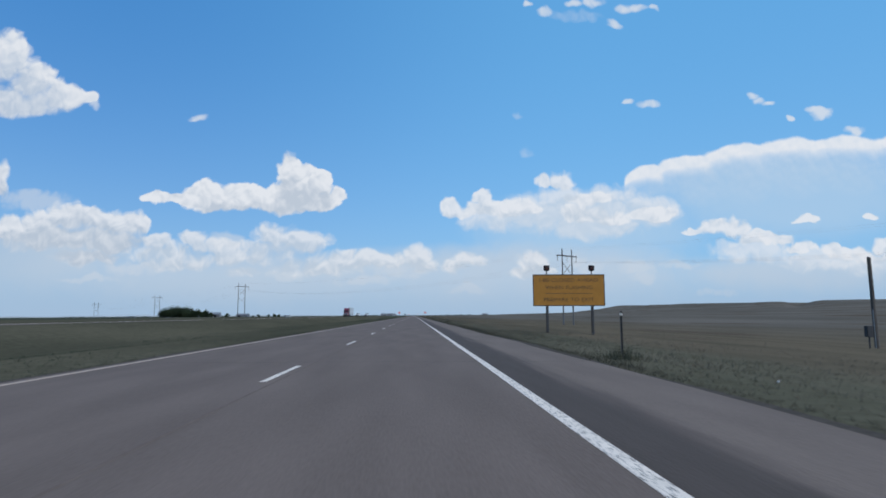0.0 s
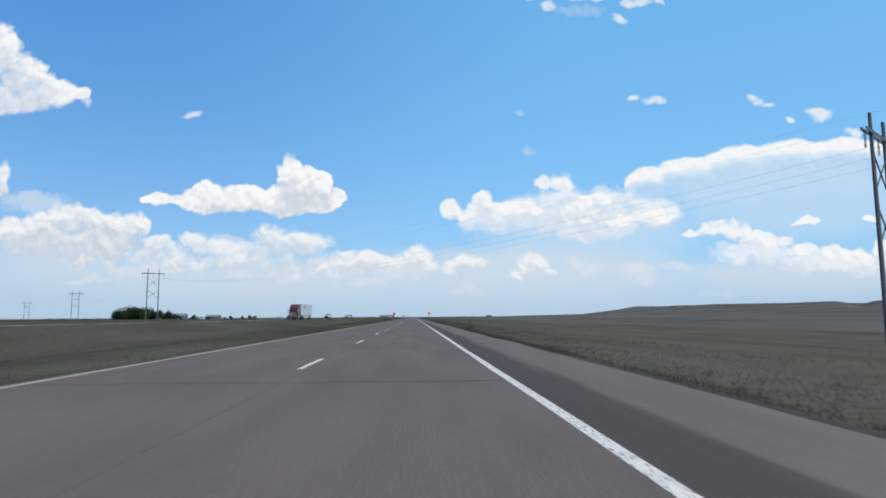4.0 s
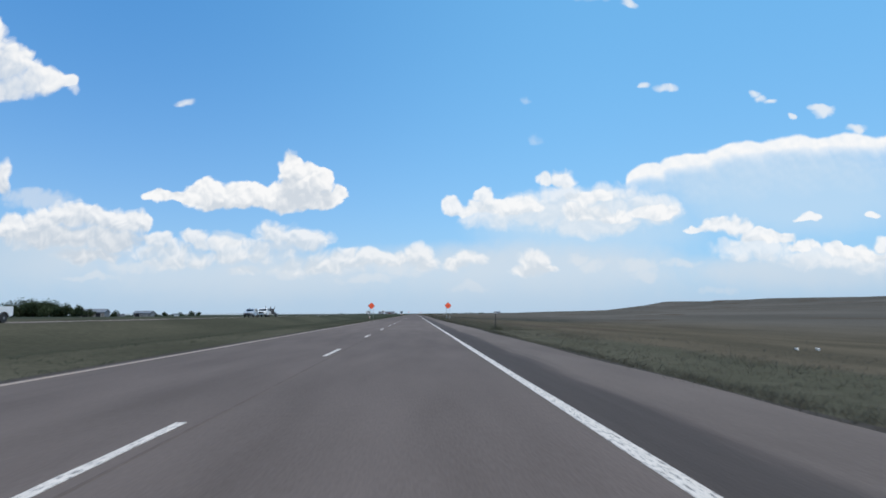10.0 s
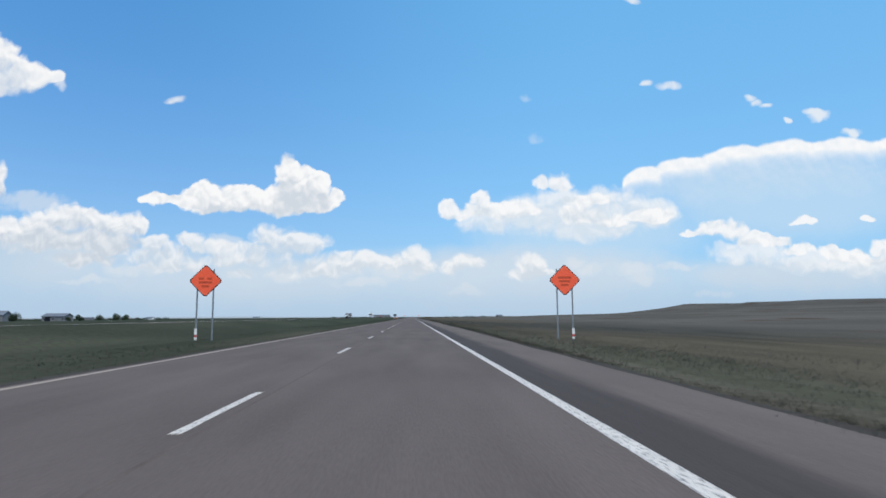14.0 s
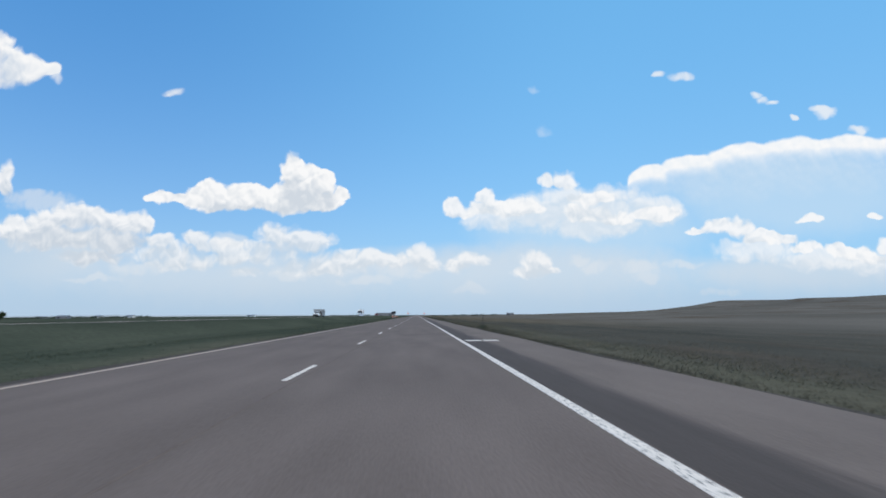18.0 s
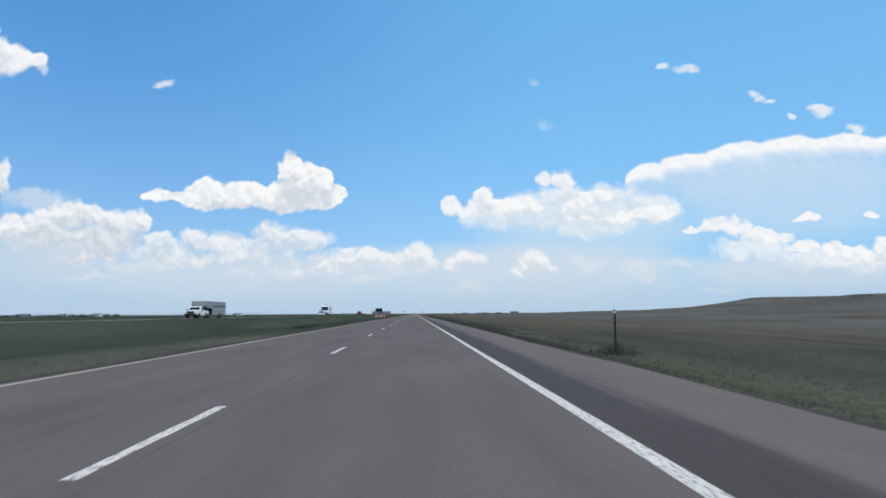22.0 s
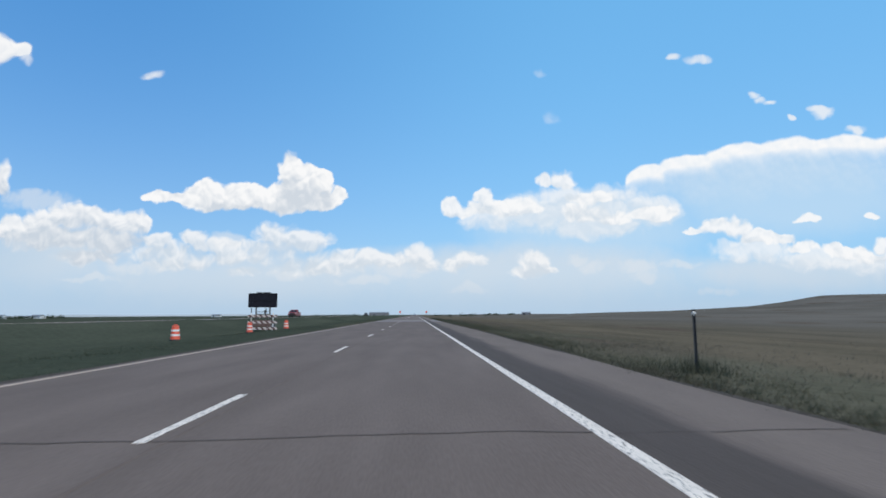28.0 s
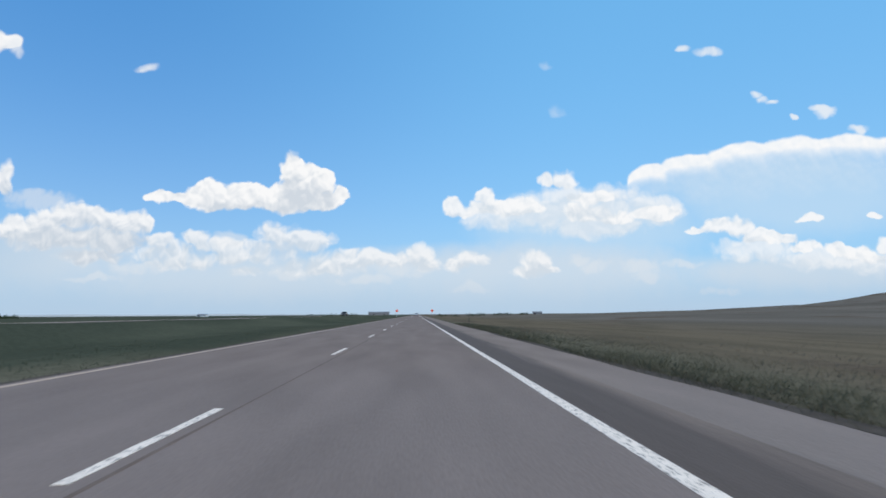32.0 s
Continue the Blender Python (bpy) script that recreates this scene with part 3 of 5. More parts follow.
def lathe(profile, n=20, bm=None):
    """Turn (radius, z) pairs round the z axis."""
    bm = bm or bmesh.new()
    rings = [[bm.verts.new((r * math.cos(i * math.tau / n), r * math.sin(i * math.tau / n), z)) for i in range(n)] for r, z in profile]
    for p, q in zip(rings, rings[1:]):
        for i in range(n):
            bm.faces.new((p[i], p[(i + 1) % n], q[(i + 1) % n], q[i]))
    bm.faces.new(rings[0][::-1])
    bm.faces.new(rings[-1])
    return bm


def slab(outline, x0, x1, bevel=0.0, narrow=None):
    """A side outline of (y, z) pairs, drawn out from x0 to x1. narrow(z): how far each side leans in at that height."""
    bm = bmesh.new()
    f = narrow or (lambda z: 0.0)
    a = [bm.verts.new((x0 + f(z), y, z)) for y, z in outline]
    b = [bm.verts.new((x1 - f(z), y, z)) for y, z in outline]
    n = len(outline)
    bm.faces.new(a)
    bm.faces.new(b[::-1])
    for i in range(n):
        bm.faces.new((a[i], b[i], b[(i + 1) % n], a[(i + 1) % n]))
    if bevel:
        bmesh.ops.bevel(bm, geom=list(bm.edges), offset=bevel, segments=2, affect="EDGES", clamp_overlap=True)
    return bm


def sheet_object(name, verts, faces, mat, parent=None):
    me = bpy.data.meshes.new(name)
    me.from_pydata(verts, [], faces)
    me.materials.append(mat)
    ob = new(name, me)
    ob.parent = parent
    return ob


# ---- the ground ----
SECTION_X = np.array([-4600, -2500, -800, -300, -120, -70, -45, -37, -24, -21, -16, -13.5, -11, -9, -7.2, -6.32, 4.15, 4.6, 6, 12, 22, 45, 90, 180, 300, 420, 500, 530, 548, 600, 900, 2000, 4600], float)
SECTION_Z = np.array([-6, -5, -2.6, -1.2, 0.2, 0.5, 0.45, 0.36, 0.36, 0.66, -0.3, -0.35, -0.14, -0.08, -0.1, -0.1, -0.1, -0.1, -0.12, -0.42, -0.9, -2.0, -1.8, 0.4, 3.6, 7.0, 11.5, 15.0, 17.6, 18.2, 17.8, 19, 21], float)


def ground_z(x, y):
    """Height of the prairie: a swale on each side, a bluff along the right that ends ahead, a far plain that sinks away."""
    x, y = np.asarray(x, float), np.asarray(y, float)
    z = np.interp(x, SECTION_X, SECTION_Z)
    end = np.clip((1695 - y) / 70, 0, 1)
    end = end * end * (3 - 2 * end)
    low = np.interp(x, [-4600, 90, 320, 457, 512, 540, 4600], [0, 0, 2.0, 5.4, 10.2, 12.4, 14.0]) * np.clip((2500 - y) / 700, 0.15, 1)
    bluff = np.where(x > 90, np.maximum(z - low, 0), 0)
    z = z - bluff * (1 - end)
    crest = np.clip((x - 420) / 120, 0, 1)
    z = z - crest * end * (5.6 * np.exp(-((y - 848 - 1.5 * (x - 548)) / 27) ** 2) + 1.6 * np.exp(-((y - 1300) / 60) ** 2) - 0.9 * np.sin(y / 61) - 5.2 * np.clip((y - 880) / 450, 0, 1) + 1.1 * np.clip((y - 1398) / 14, 0, 1) - 1.2 * np.clip((y - 1420) / 200, 0, 1))
    roll = 0.25 * np.sin(x / 37 + y / 83) + 0.3 * np.sin(y / 131 - x / 53)
    z = z + roll * np.clip((np.abs(x + 6) - 40) / 80, 0, 1)
    far = np.clip((y - 1500) / 2500, 0, 1)
    z = z - 1.2 * np.sin(far * math.pi) + np.clip((y - 3500) / 1200, 0, 1) * np.maximum(0.5 - z, 0)
    return z


def build_ground():
    xs = np.unique(np.concatenate([SECTION_X, np.arange(-60, -6.4, 1.5), np.arange(4.15, 60, 1.5), np.arange(60, 700, 15), np.arange(-400, -60, 20), np.arange(700, 4600, 150), np.arange(-4600, -400, 150)]))
    ys = np.unique(np.concatenate([np.arange(-3000, -60, 120), np.arange(-60, 1000, 5), np.arange(1000, 2000, 12), np.arange(2000, 7100, 100)]))
    gx, gy = np.meshgrid(xs, ys)
    gz = ground_z(gx, gy)
    rng = np.random.default_rng(3)
    rough = np.where((np.abs(gx + 1) > 7.5) & (np.abs(gx + 30) > 7.5), 0.02, 0.0)
    gz = gz + rng.normal(0, 1, gz.shape) * rough
    w = len(xs)
    v = np.stack([gx, gy, gz], -1).reshape(-1, 3)
    i = np.arange(len(ys) - 1)[:, None] * w + np.arange(w - 1)[None, :]
    f = np.stack([i, i + 1, i + 1 + w, i + w], -1).reshape(-1, 4)
    ob = sheet_object("ground", v.tolist(), f.tolist(), PRAIRIE)
    ob.data.shade_smooth()
    return tagged(ob, "prairie of short green and dry brown grass beside the highway", "ground", kind="structure")


build_ground()


# ---- the roads ----
LINE_RIGHT, LINE_MID, LINE_LEFT = 1.65, -2.22, -6.12
DASH_FIRST, DASH_STEP = 11.4, 12.19


def wander(y):
    """How far the outer edge of the shoulder strays from its line."""
    y = np.asarray(y, float)
    return np.interp(y, [-50, 300, 420, 480, 536, 590, 650, 1000], [-0.15, -0.1, -0.3, 0.05, 0.4, 0.1, 0.0, -0.15]) * np.clip((1100 - y) / 100, 0, 1) + 0.05 * np.sin(y / 9.0) + 0.06 * np.sin(y / 23.0)


def strip(name, x0, x1, z, mat, label, category, ragged0=0.0, ragged1=0.0, y0=-300, y1=4950, fine=True, kind="structure", depth=0.12, parent=None, stray=0):
    """A long band of paving with a skirt on each side; ragged: how uneven each edge is."""
    rng = np.random.default_rng(int(abs(x0) * 100) + 7)
    ys = np.concatenate([np.arange(y0, -20, 40), np.arange(-20, 1000, 0.8 if (ragged0 or ragged1) else 20), np.arange(1000, y1, 50), [y1]]) if fine else np.arange(y0, y1 + 1, 50.0)
    n = len(ys)

    def edge(x, amount):
        k = rng.normal(0, 1, n)
        return x + amount * (2.0 * np.convolve(k, np.hanning(13) / 6, "same") + 0.12 * k)

    a, b = edge(x0, ragged0), edge(x1, ragged1)
    if stray:
        b = b + wander(ys)
        a = a + (wander(ys) if stray > 1 else 0)
    rows = [np.stack([a - 0.01, ys, np.full(n, z - depth)], -1), np.stack([a, ys, np.full(n, z)], -1), np.stack([b, ys, np.full(n, z)], -1), np.stack([b + 0.01, ys, np.full(n, z - depth)], -1)]
    v = np.concatenate(rows)
    f = []
    for r in range(3):
        i = np.arange(n - 1) + r * n
        f.append(np.stack([i, i + n, i + n + 1, i + 1], -1))
    ob = sheet_object(name, v.tolist(), np.concatenate(f).tolist(), mat, parent)
    if parent is None:
        tagged(ob, label, category, kind=kind)
    elif label:
        ob["label"] = label
    return ob


road = strip("road", -6.34, 1.74, 0.0, ASPHALT, "grey-brown asphalt highway with two lanes and painted lines", "road", ragged0=0.05)
sealed = strip("shoulder_sealed_strip", 1.742, 2.62, -0.004, ASPHALT_SHOULDER, "dark freshly sealed asphalt strip beside the white edge line", "road shoulder", ragged1=0.02)
shoulder = strip("road_shoulder", 2.60, 4.15, -0.010, ASPHALT_SHOULDER, "pale grey asphalt shoulder beside the grass verge", "road shoulder", ragged1=0.07, stray=1)
strip("gravel_verge", 4.175, 4.45, -0.045, GRAVEL, "narrow gravel verge between shoulder and grass", "verge", ragged1=0.09, depth=0.1, stray=2)
strip("gravel_verge_median", -6.85, -6.37, -0.045, GRAVEL, "narrow dirt verge between the road and median grass", "verge", ragged0=0.09, depth=0.1)
strip("edge_line", LINE_RIGHT - 0.066, LINE_RIGHT + 0.066, 0.005, PAINT_WHITE, "worn white edge line", "", ragged0=0.006, ragged1=0.006, depth=0.004, parent=road)
strip("edge_line", LINE_LEFT - 0.06, LINE_LEFT + 0.06, 0.005, PAINT_YELLOW, "worn pale yellow edge line", "", ragged0=0.006, ragged1=0.006, depth=0.004, parent=road)
strip("lane_joint", -2.03, -2.01, 0.004, JOINT, "dark paving joint between the lanes", "", ragged0=0.004, ragged1=0.004, depth=0.003, parent=road)


def build_dashes():
    meshes = []
    rng = random.Random(5)
    for k in range(4):
        bm = bmesh.new()
        n = 8
        left, right = [], []
        for i in range(n + 1):
            y = -1.525 + 3.05 * i / n
            left.append(bm.verts.new((-0.052 + rng.uniform(-0.006, 0.006), y, 0.005)))
            right.append(bm.verts.new((0.052 + rng.uniform(-0.006, 0.006), y, 0.005)))
        for i in range(n):
            bm.faces.new((left[i], right[i], right[i + 1], left[i + 1]))
        ext = bmesh.ops.extrude_face_region(bm, geom=list(bm.faces))
        for v in [g for g in ext["geom"] if isinstance(g, bmesh.types.BMVert)]:
            v.co.z = 0.001
        meshes.append(mesh_of("lane_dash", bm, PAINT_WHITE))
    for i in range(-2, 118):
        ob = new("lane_dash", meshes[i % 4])
        ob.parent = road
        ob.location = (LINE_MID, DASH_FIRST + DASH_STEP * i, 0)


build_dashes()
west = strip("road_westbound", -36.6, -25.4, 0.45, ASPHALT, "asphalt carriageway for oncoming traffic beyond the median", "road", fine=False)
strip("edge_line", -35.05, -34.95, 0.455, PAINT_WHITE, "white edge line", "", fine=False, depth=0.004, parent=west)
strip("edge_line", -26.8, -26.7, 0.455, PAINT_YELLOW, "yellow edge line", "", fine=False, depth=0.004, parent=west)

for x0 in (1.86, 2.56):
    bm = box(x0, x0 + 0.6, 560.6, 561.5, -0.003, 0.002)
    part("painted_bar", bm, PAINT_WHITE, sealed if x0 < 2 else shoulder, "white painted survey bar")


def build_cracks():
    """Transverse cracks filled with tar, uneven across the paving."""
    rng = random.Random(11)
    bm = bmesh.new()
    y = 4.0
    while y < 1150:
        x, yy = -6.3, y
        reach = rng.choice((4.1, 4.1, 1.6, -1.0))
        start = rng.choice((-6.3, -6.3, -2.0, 1.8))
        prev = None
        w = rng.uniform(0.008, 0.02)
        while x < reach:
            if x >= start:
                z = 0.004 if x < 1.74 else -0.001 if x < 2.62 else -0.006
                a, b = bm.verts.new((x, yy - w, z)), bm.verts.new((x, yy + w, z))
                if prev:
                    bm.faces.new((prev[0], a, b, prev[1]))
                prev = (a, b)
            x += 0.3
            yy += rng.uniform(-0.06, 0.06)
        y += rng.uniform(9, 26)
    ob = part("tar_cracks", bm, TAR, road, "thin tar-filled cracks across the asphalt")
    ob["kind"] = "stuff"


build_cracks()

def gz(x, y):
    return float(ground_z(x, y))


def at(x, y, turn=0.0, dz=0.0):
    return pose(x, y, gz(x, y) + dz, 0, 0, turn)


# ---- signs and roadside posts ----
def lettering(words, height, width, centre, mat, parent, depth=0.006):
    """Raised letters facing -y, squeezed to the width that the line has on the sign."""
    cu_font = bpy.data.curves.new("lettering", "FONT")
    cu_font.body, cu_font.align_x, cu_font.align_y, cu_font.extrude = words, "CENTER", "CENTER", depth / 2
    tmp = bpy.data.objects.new("lettering", cu_font)
    scene.collection.objects.link(tmp)
    bpy.context.view_layer.update()
    me = bpy.data.meshes.new_from_object(tmp.evaluated_get(bpy.context.evaluated_depsgraph_get()))
    bpy.data.objects.remove(tmp)
    co = np.array([v.co for v in me.vertices])
    span = co.max(0) - co.min(0)
    mid = (co.max(0) + co.min(0)) / 2
    for v in me.vertices:
        p = v.co
        v.co = ((p.x - mid[0]) * width / span[0] + centre[0], centre[1] - p.z, (p.y - mid[1]) * height / span[1] + centre[2])
    bm = bmesh.new()
    bm.from_mesh(me)
    bpy.data.meshes.remove(me)
    left = set(bm.verts)
    while left:
        group, queue = set(), [left.pop()]
        while queue:
            v = queue.pop()
            group.add(v)
            for e in v.link_edges:
                o = e.other_vert(v)
                if o in left:
                    left.discard(o)
                    queue.append(o)
        one = bmesh.new()
        made = {v: one.verts.new(v.co) for v in group}
        for f in {f for v in group for f in v.link_faces}:
            one.faces.new([made[v] for v in f.verts])
        part("letter", one, mat, parent)
    bm.free()


def beam_post(x, z0, z1, parent, w=0.16, d=0.2, mat=None):
    """A wide-flange steel post: two flanges and a web."""
    bm = box(x - w / 2, x + w / 2, 0.0, 0.02, z0, z1)
    box(x - w / 2, x + w / 2, d - 0.02, d, z0, z1, bm=bm)
    box(x - 0.012, x + 0.012, 0.02, d - 0.02, z0, z1, bm=bm)
    return part("post", bm, mat or STEEL, parent)


def big_sign():
    x, y = 11.55, 44.6
    t = thing("warning_sign", pose(x, y, 0), "amber highway closure warning sign on two steel posts with beacons", "road sign")
    g = gz(x, y)
    part("panel", box(-2.68, 2.68, -0.03, 0.0, 1.64, 3.97, 0.012), SIGN_YELLOW, t, "amber sheeting panel")
    for nm, b in (("border", (-2.68, 2.68, 1.64, 1.705)), ("border", (-2.68, 2.68, 3.905, 3.97)), ("border", (-2.68, -2.615, 1.705, 3.905)), ("border", (2.615, 2.68, 1.705, 3.905))):
        part(nm, box(b[0], b[1], -0.038, -0.031, b[2], b[3]), SIGN_BLACK, t, "black border")
    for words, h, w, z in (("I-80 CLOSED AHEAD", 0.27, 4.35, 3.55), ("WHEN FLASHING", 0.27, 3.5, 3.0), ("PREPARE TO EXIT", 0.27, 3.75, 2.12)):
        lettering(words, h, w, (0, -0.036, z), SIGN_LEGEND_BROWN, t)
    part("divider", box(-1.75, 1.75, -0.037, -0.031, 2.55, 2.58), SIGN_BLACK, t, "thin black dividing line")
    for px in (-1.62, 1.74):
        beam_post(px, g - 0.3, 3.9, t, mat=STEEL_DARK)
        mast = part("beacon_mast", rod((px, 0.06, 3.9), (px, 0.06, 4.3), 0.045), STEEL_DARK, t)
        b = part("beacon", box(px - 0.2, px + 0.2, -0.05, 0.17, 4.24, 4.64, 0.03), BOARD_BLACK, t, "black beacon housing with unlit lens")
        lens = lathe([(0.13, 0.0), (0.125, 0.03), (0.08, 0.055), (0.02, 0.065)], 18)
        bmesh.ops.transform(lens, matrix=pose(px, -0.05, 4.44, 90), verts=lens.verts)
        part("lens", lens, BEACON, b, "dull red unlit lens", smooth=True)
        vis = bmesh.new()
        for i in range(9):
            a0, a1 = math.pi * i / 9, math.pi * (i + 1) / 9
            vs = [vis.verts.new((px + 0.16 * math.cos(a), yy, 4.44 + 0.16 * math.sin(a))) for a, yy in ((a0, -0.05), (a1, -0.05), (a1, -0.22), (a0, -0.22))]
            vis.faces.new(vs)
        bmesh.ops.solidify(vis, geom=list(vis.faces), thickness=0.008)
        part("visor", vis, BOARD_BLACK, b)
    for z in (2.1, 3.5):
        part("stringer", box(-2.5, 2.5, 0.0, 0.05, z - 0.04, z + 0.04), STEEL, t)
    return t


big_sign()


def diamond_sign(x, y, panel_side, words):
    g = gz(x, y)
    t = thing("construction_sign", pose(x, y, 0), "orange diamond roadwork sign with black border on two posts", "road sign", "orange diamond signs")
    zc, half = 2.95, 0.862

    def diamond(r, y0, y1):
        bm = bmesh.new()
        k, rr = 0.06, r
        pts = [(rr - k, k), (k, rr - k), (-k, rr - k), (-rr + k, k), (-rr + k, -k), (-k, -rr + k), (k, -rr + k), (rr - k, -k)]
        a = [bm.verts.new((px, y0, zc + pz)) for px, pz in pts]
        b = [bm.verts.new((px, y1, zc + pz)) for px, pz in pts]
        bm.faces.new(a)
        bm.faces.new(b[::-1])
        for i in range(8):
            bm.faces.new((a[i], b[i], b[(i + 1) % 8], a[(i + 1) % 8]))
        return bm

    part("panel_back", diamond(half, -0.03, 0.0), SIGN_BLACK, t, "black-edged sign plate")
    part("panel", diamond(half - 0.055, -0.037, -0.031), SIGN_ORANGE, t, "bright orange sheeting")
    for z, w, s in words:
        part("legend", box(-w / 2 + s, w / 2 + s, -0.042, -0.0375, zc + z - 0.055, zc + z + 0.055), SIGN_LEGEND_FADED, t, "faded legend bar")
    for px in (-0.42, 0.4):
        top = zc + (half - abs(px)) + (0.16 if px * panel_side > 0 else -0.1)
        part("post", box(px - 0.035, px + 0.035, 0.0, 0.05, g - 0.2, top), STEEL, t, "slim galvanised steel post")
    px = -0.42 if panel_side > 0 else 0.4
    part("post_reflector", box(px - 0.065, px + 0.065, -0.02, -0.004, g + 0.3, g + 0.62), WHITE_SHEET, t, "white reflective strip")
    part("post_reflector", box(px - 0.065, px + 0.065, -0.02, -0.004, g + 0.05, g + 0.17), WHITE_SHEET, t, "white reflective strip")
    part("post_reflector", box(px - 0.065, px + 0.065, -0.02, -0.004, g + 0.18, g + 0.29), RED_SHEET, t, "red reflective strip")
    return t


for sy in (451.0, 1262.0):
    diamond_sign(-10.85, sy, 1, ((0.12, 0.28, -0.22), (0.12, 0.26, 0.2), (-0.08, 0.68, 0), (-0.28, 0.38, 0)))
    diamond_sign(8.05, sy, -1, ((0.14, 0.74, 0), (-0.06, 0.58, 0), (-0.26, 0.42, 0)))


def delineator():
    t = thing("delineator_post", pose(0, 0, 0), "slim dark steel delineator post with a reflector in the verge grass", "post", "delineator posts")
    bm = box(-0.024, -0.017, -0.02, 0.02, -0.3, 1.22)
    box(0.017, 0.024, -0.02, 0.02, -0.3, 1.22, bm=bm)
    box(-0.017, 0.017, 0.008, 0.02, -0.3, 1.22, bm=bm)
    part("post", bm, STEEL_DARK, t)
    r = lathe([(0.04, 0.0), (0.042, 0.008), (0.036, 0.014), (0.01, 0.016)], 16)
    bmesh.ops.transform(r, matrix=pose(0, 0.004, 1.14, 90), verts=r.verts)
    part("reflector", r, WHITE_SHEET, t, "round white reflector", smooth=True)
    return t


POST_Y = [15.5, 97.4, 178.7, 259.6, 341.1, 421.6, 506.2, 588.2, 668.6, 750.3, 833.1, 915.2, 997.0, 1078.7, 1160.4, 1242.2]
first_post = delineator()
first_post.matrix_basis = at(5.45, POST_Y[0])
for k, y in enumerate(POST_Y[1:], 1):
    copy_thing(first_post, pose(5.45, y, gz(5.45, y), 0.8 * math.sin(k * 2.3), 0.8 * math.cos(k * 1.7), 4 * math.sin(k)))


def utility_pole():
    x, y = 31.2, 40.0
    t = thing("utility_pole", at(x, y), "short weathered wooden utility pole with a grey meter box", "utility pole")
    h = 4.75 - gz(x, y)
    part("pole", rod((0, 0, -0.5), (-0.12, 0, h), 0.15, 0.12, 12), POLE_WOOD, t)
    part("cap", rod((-0.12, 0, h), (-0.12, 0, h + 0.06), 0.13, 0.06, 12), STEEL_DARK, t)
    part("meter_box", box(-0.75, -0.3, -0.2, 0.15, 0.75, 1.5, 0.03), STEEL_DARK, t, "grey meter box")
    part("box_leg", rod((-0.52, 0, -0.3), (-0.52, 0, 0.8), 0.05), STEEL_DARK, t)
    part("conduit", rod((-0.17, -0.1, 0.0), (-0.19, -0.1, 2.6), 0.03), STEEL, t)
    return t


utility_pole()


# ---- power line ----
def pylon():
    t = thing("power_pylon", pose(0, 0, 0), "wooden H-frame power pylon with cross-braced poles and insulators", "pylon", "power line pylons")
    s, top, arm = 2.3, 22.4, 20.4
    for sx in (-s, s):
        part("pole", rod((sx * 1.04, 0, -1.0), (sx, 0, top), 0.24, 0.16, 12), PYLON_WOOD_HAZE, t)
        part("pole_cap", rod((sx, 0, top), (sx, 0, top + 0.14), 0.1, 0.03), STEEL, t)
    part("crossarm", box(-4.7, 4.7, -0.26, -0.17, arm - 0.16, arm + 0.16), PYLON_WOOD_HAZE, t)
    part("crossarm", box(-4.7, 4.7, 0.17, 0.26, arm - 0.16, arm + 0.16), PYLON_WOOD_HAZE, t)
    for z0, z1 in ((14.6, 18.4), (9.4, 13.2)):
        for sgn in (-1, 1):
            part("brace", rod((-s * sgn, 0.05 * sgn, z0), (s * sgn, 0.05 * sgn, z1), 0.075, None, 8), PYLON_WOOD_HAZE, t)
    for x in (-4.5, 0, 4.5):
        bm = bmesh.new()
        prof = []
        z = arm - 0.16
        for i in range(11):
            prof += [(0.03, z), (0.13, z - 0.04), (0.12, z - 0.07), (0.03, z - 0.09)]
            z -= 0.155
        bm = lathe(prof[::-1], 10)
        bmesh.ops.translate(bm, vec=(x, 0, 0), verts=bm.verts)
        part("insulator_string", bm, PORCELAIN, t)
    return t


LINE = [Vector((187, -6, 0)), Vector((44.3, 174, 0)), Vector((-98.2, 354, 0)), Vector((-206, 502, 0)), Vector((-344, 681, 0))]
SIZE = (1.0, 0.97, 0.86, 0.80, 0.82)
CROSS = Vector((0.78, 0.625, 0)).normalized()
turn_line = math.degrees(math.atan2(CROSS.y, CROSS.x))


def pylon_place(i):
    p, k = LINE[i], SIZE[i]
    return pose(p.x, p.y, gz(p.x, p.y), 0, 0, turn_line) @ Matrix.Diagonal((k, k, k, 1))


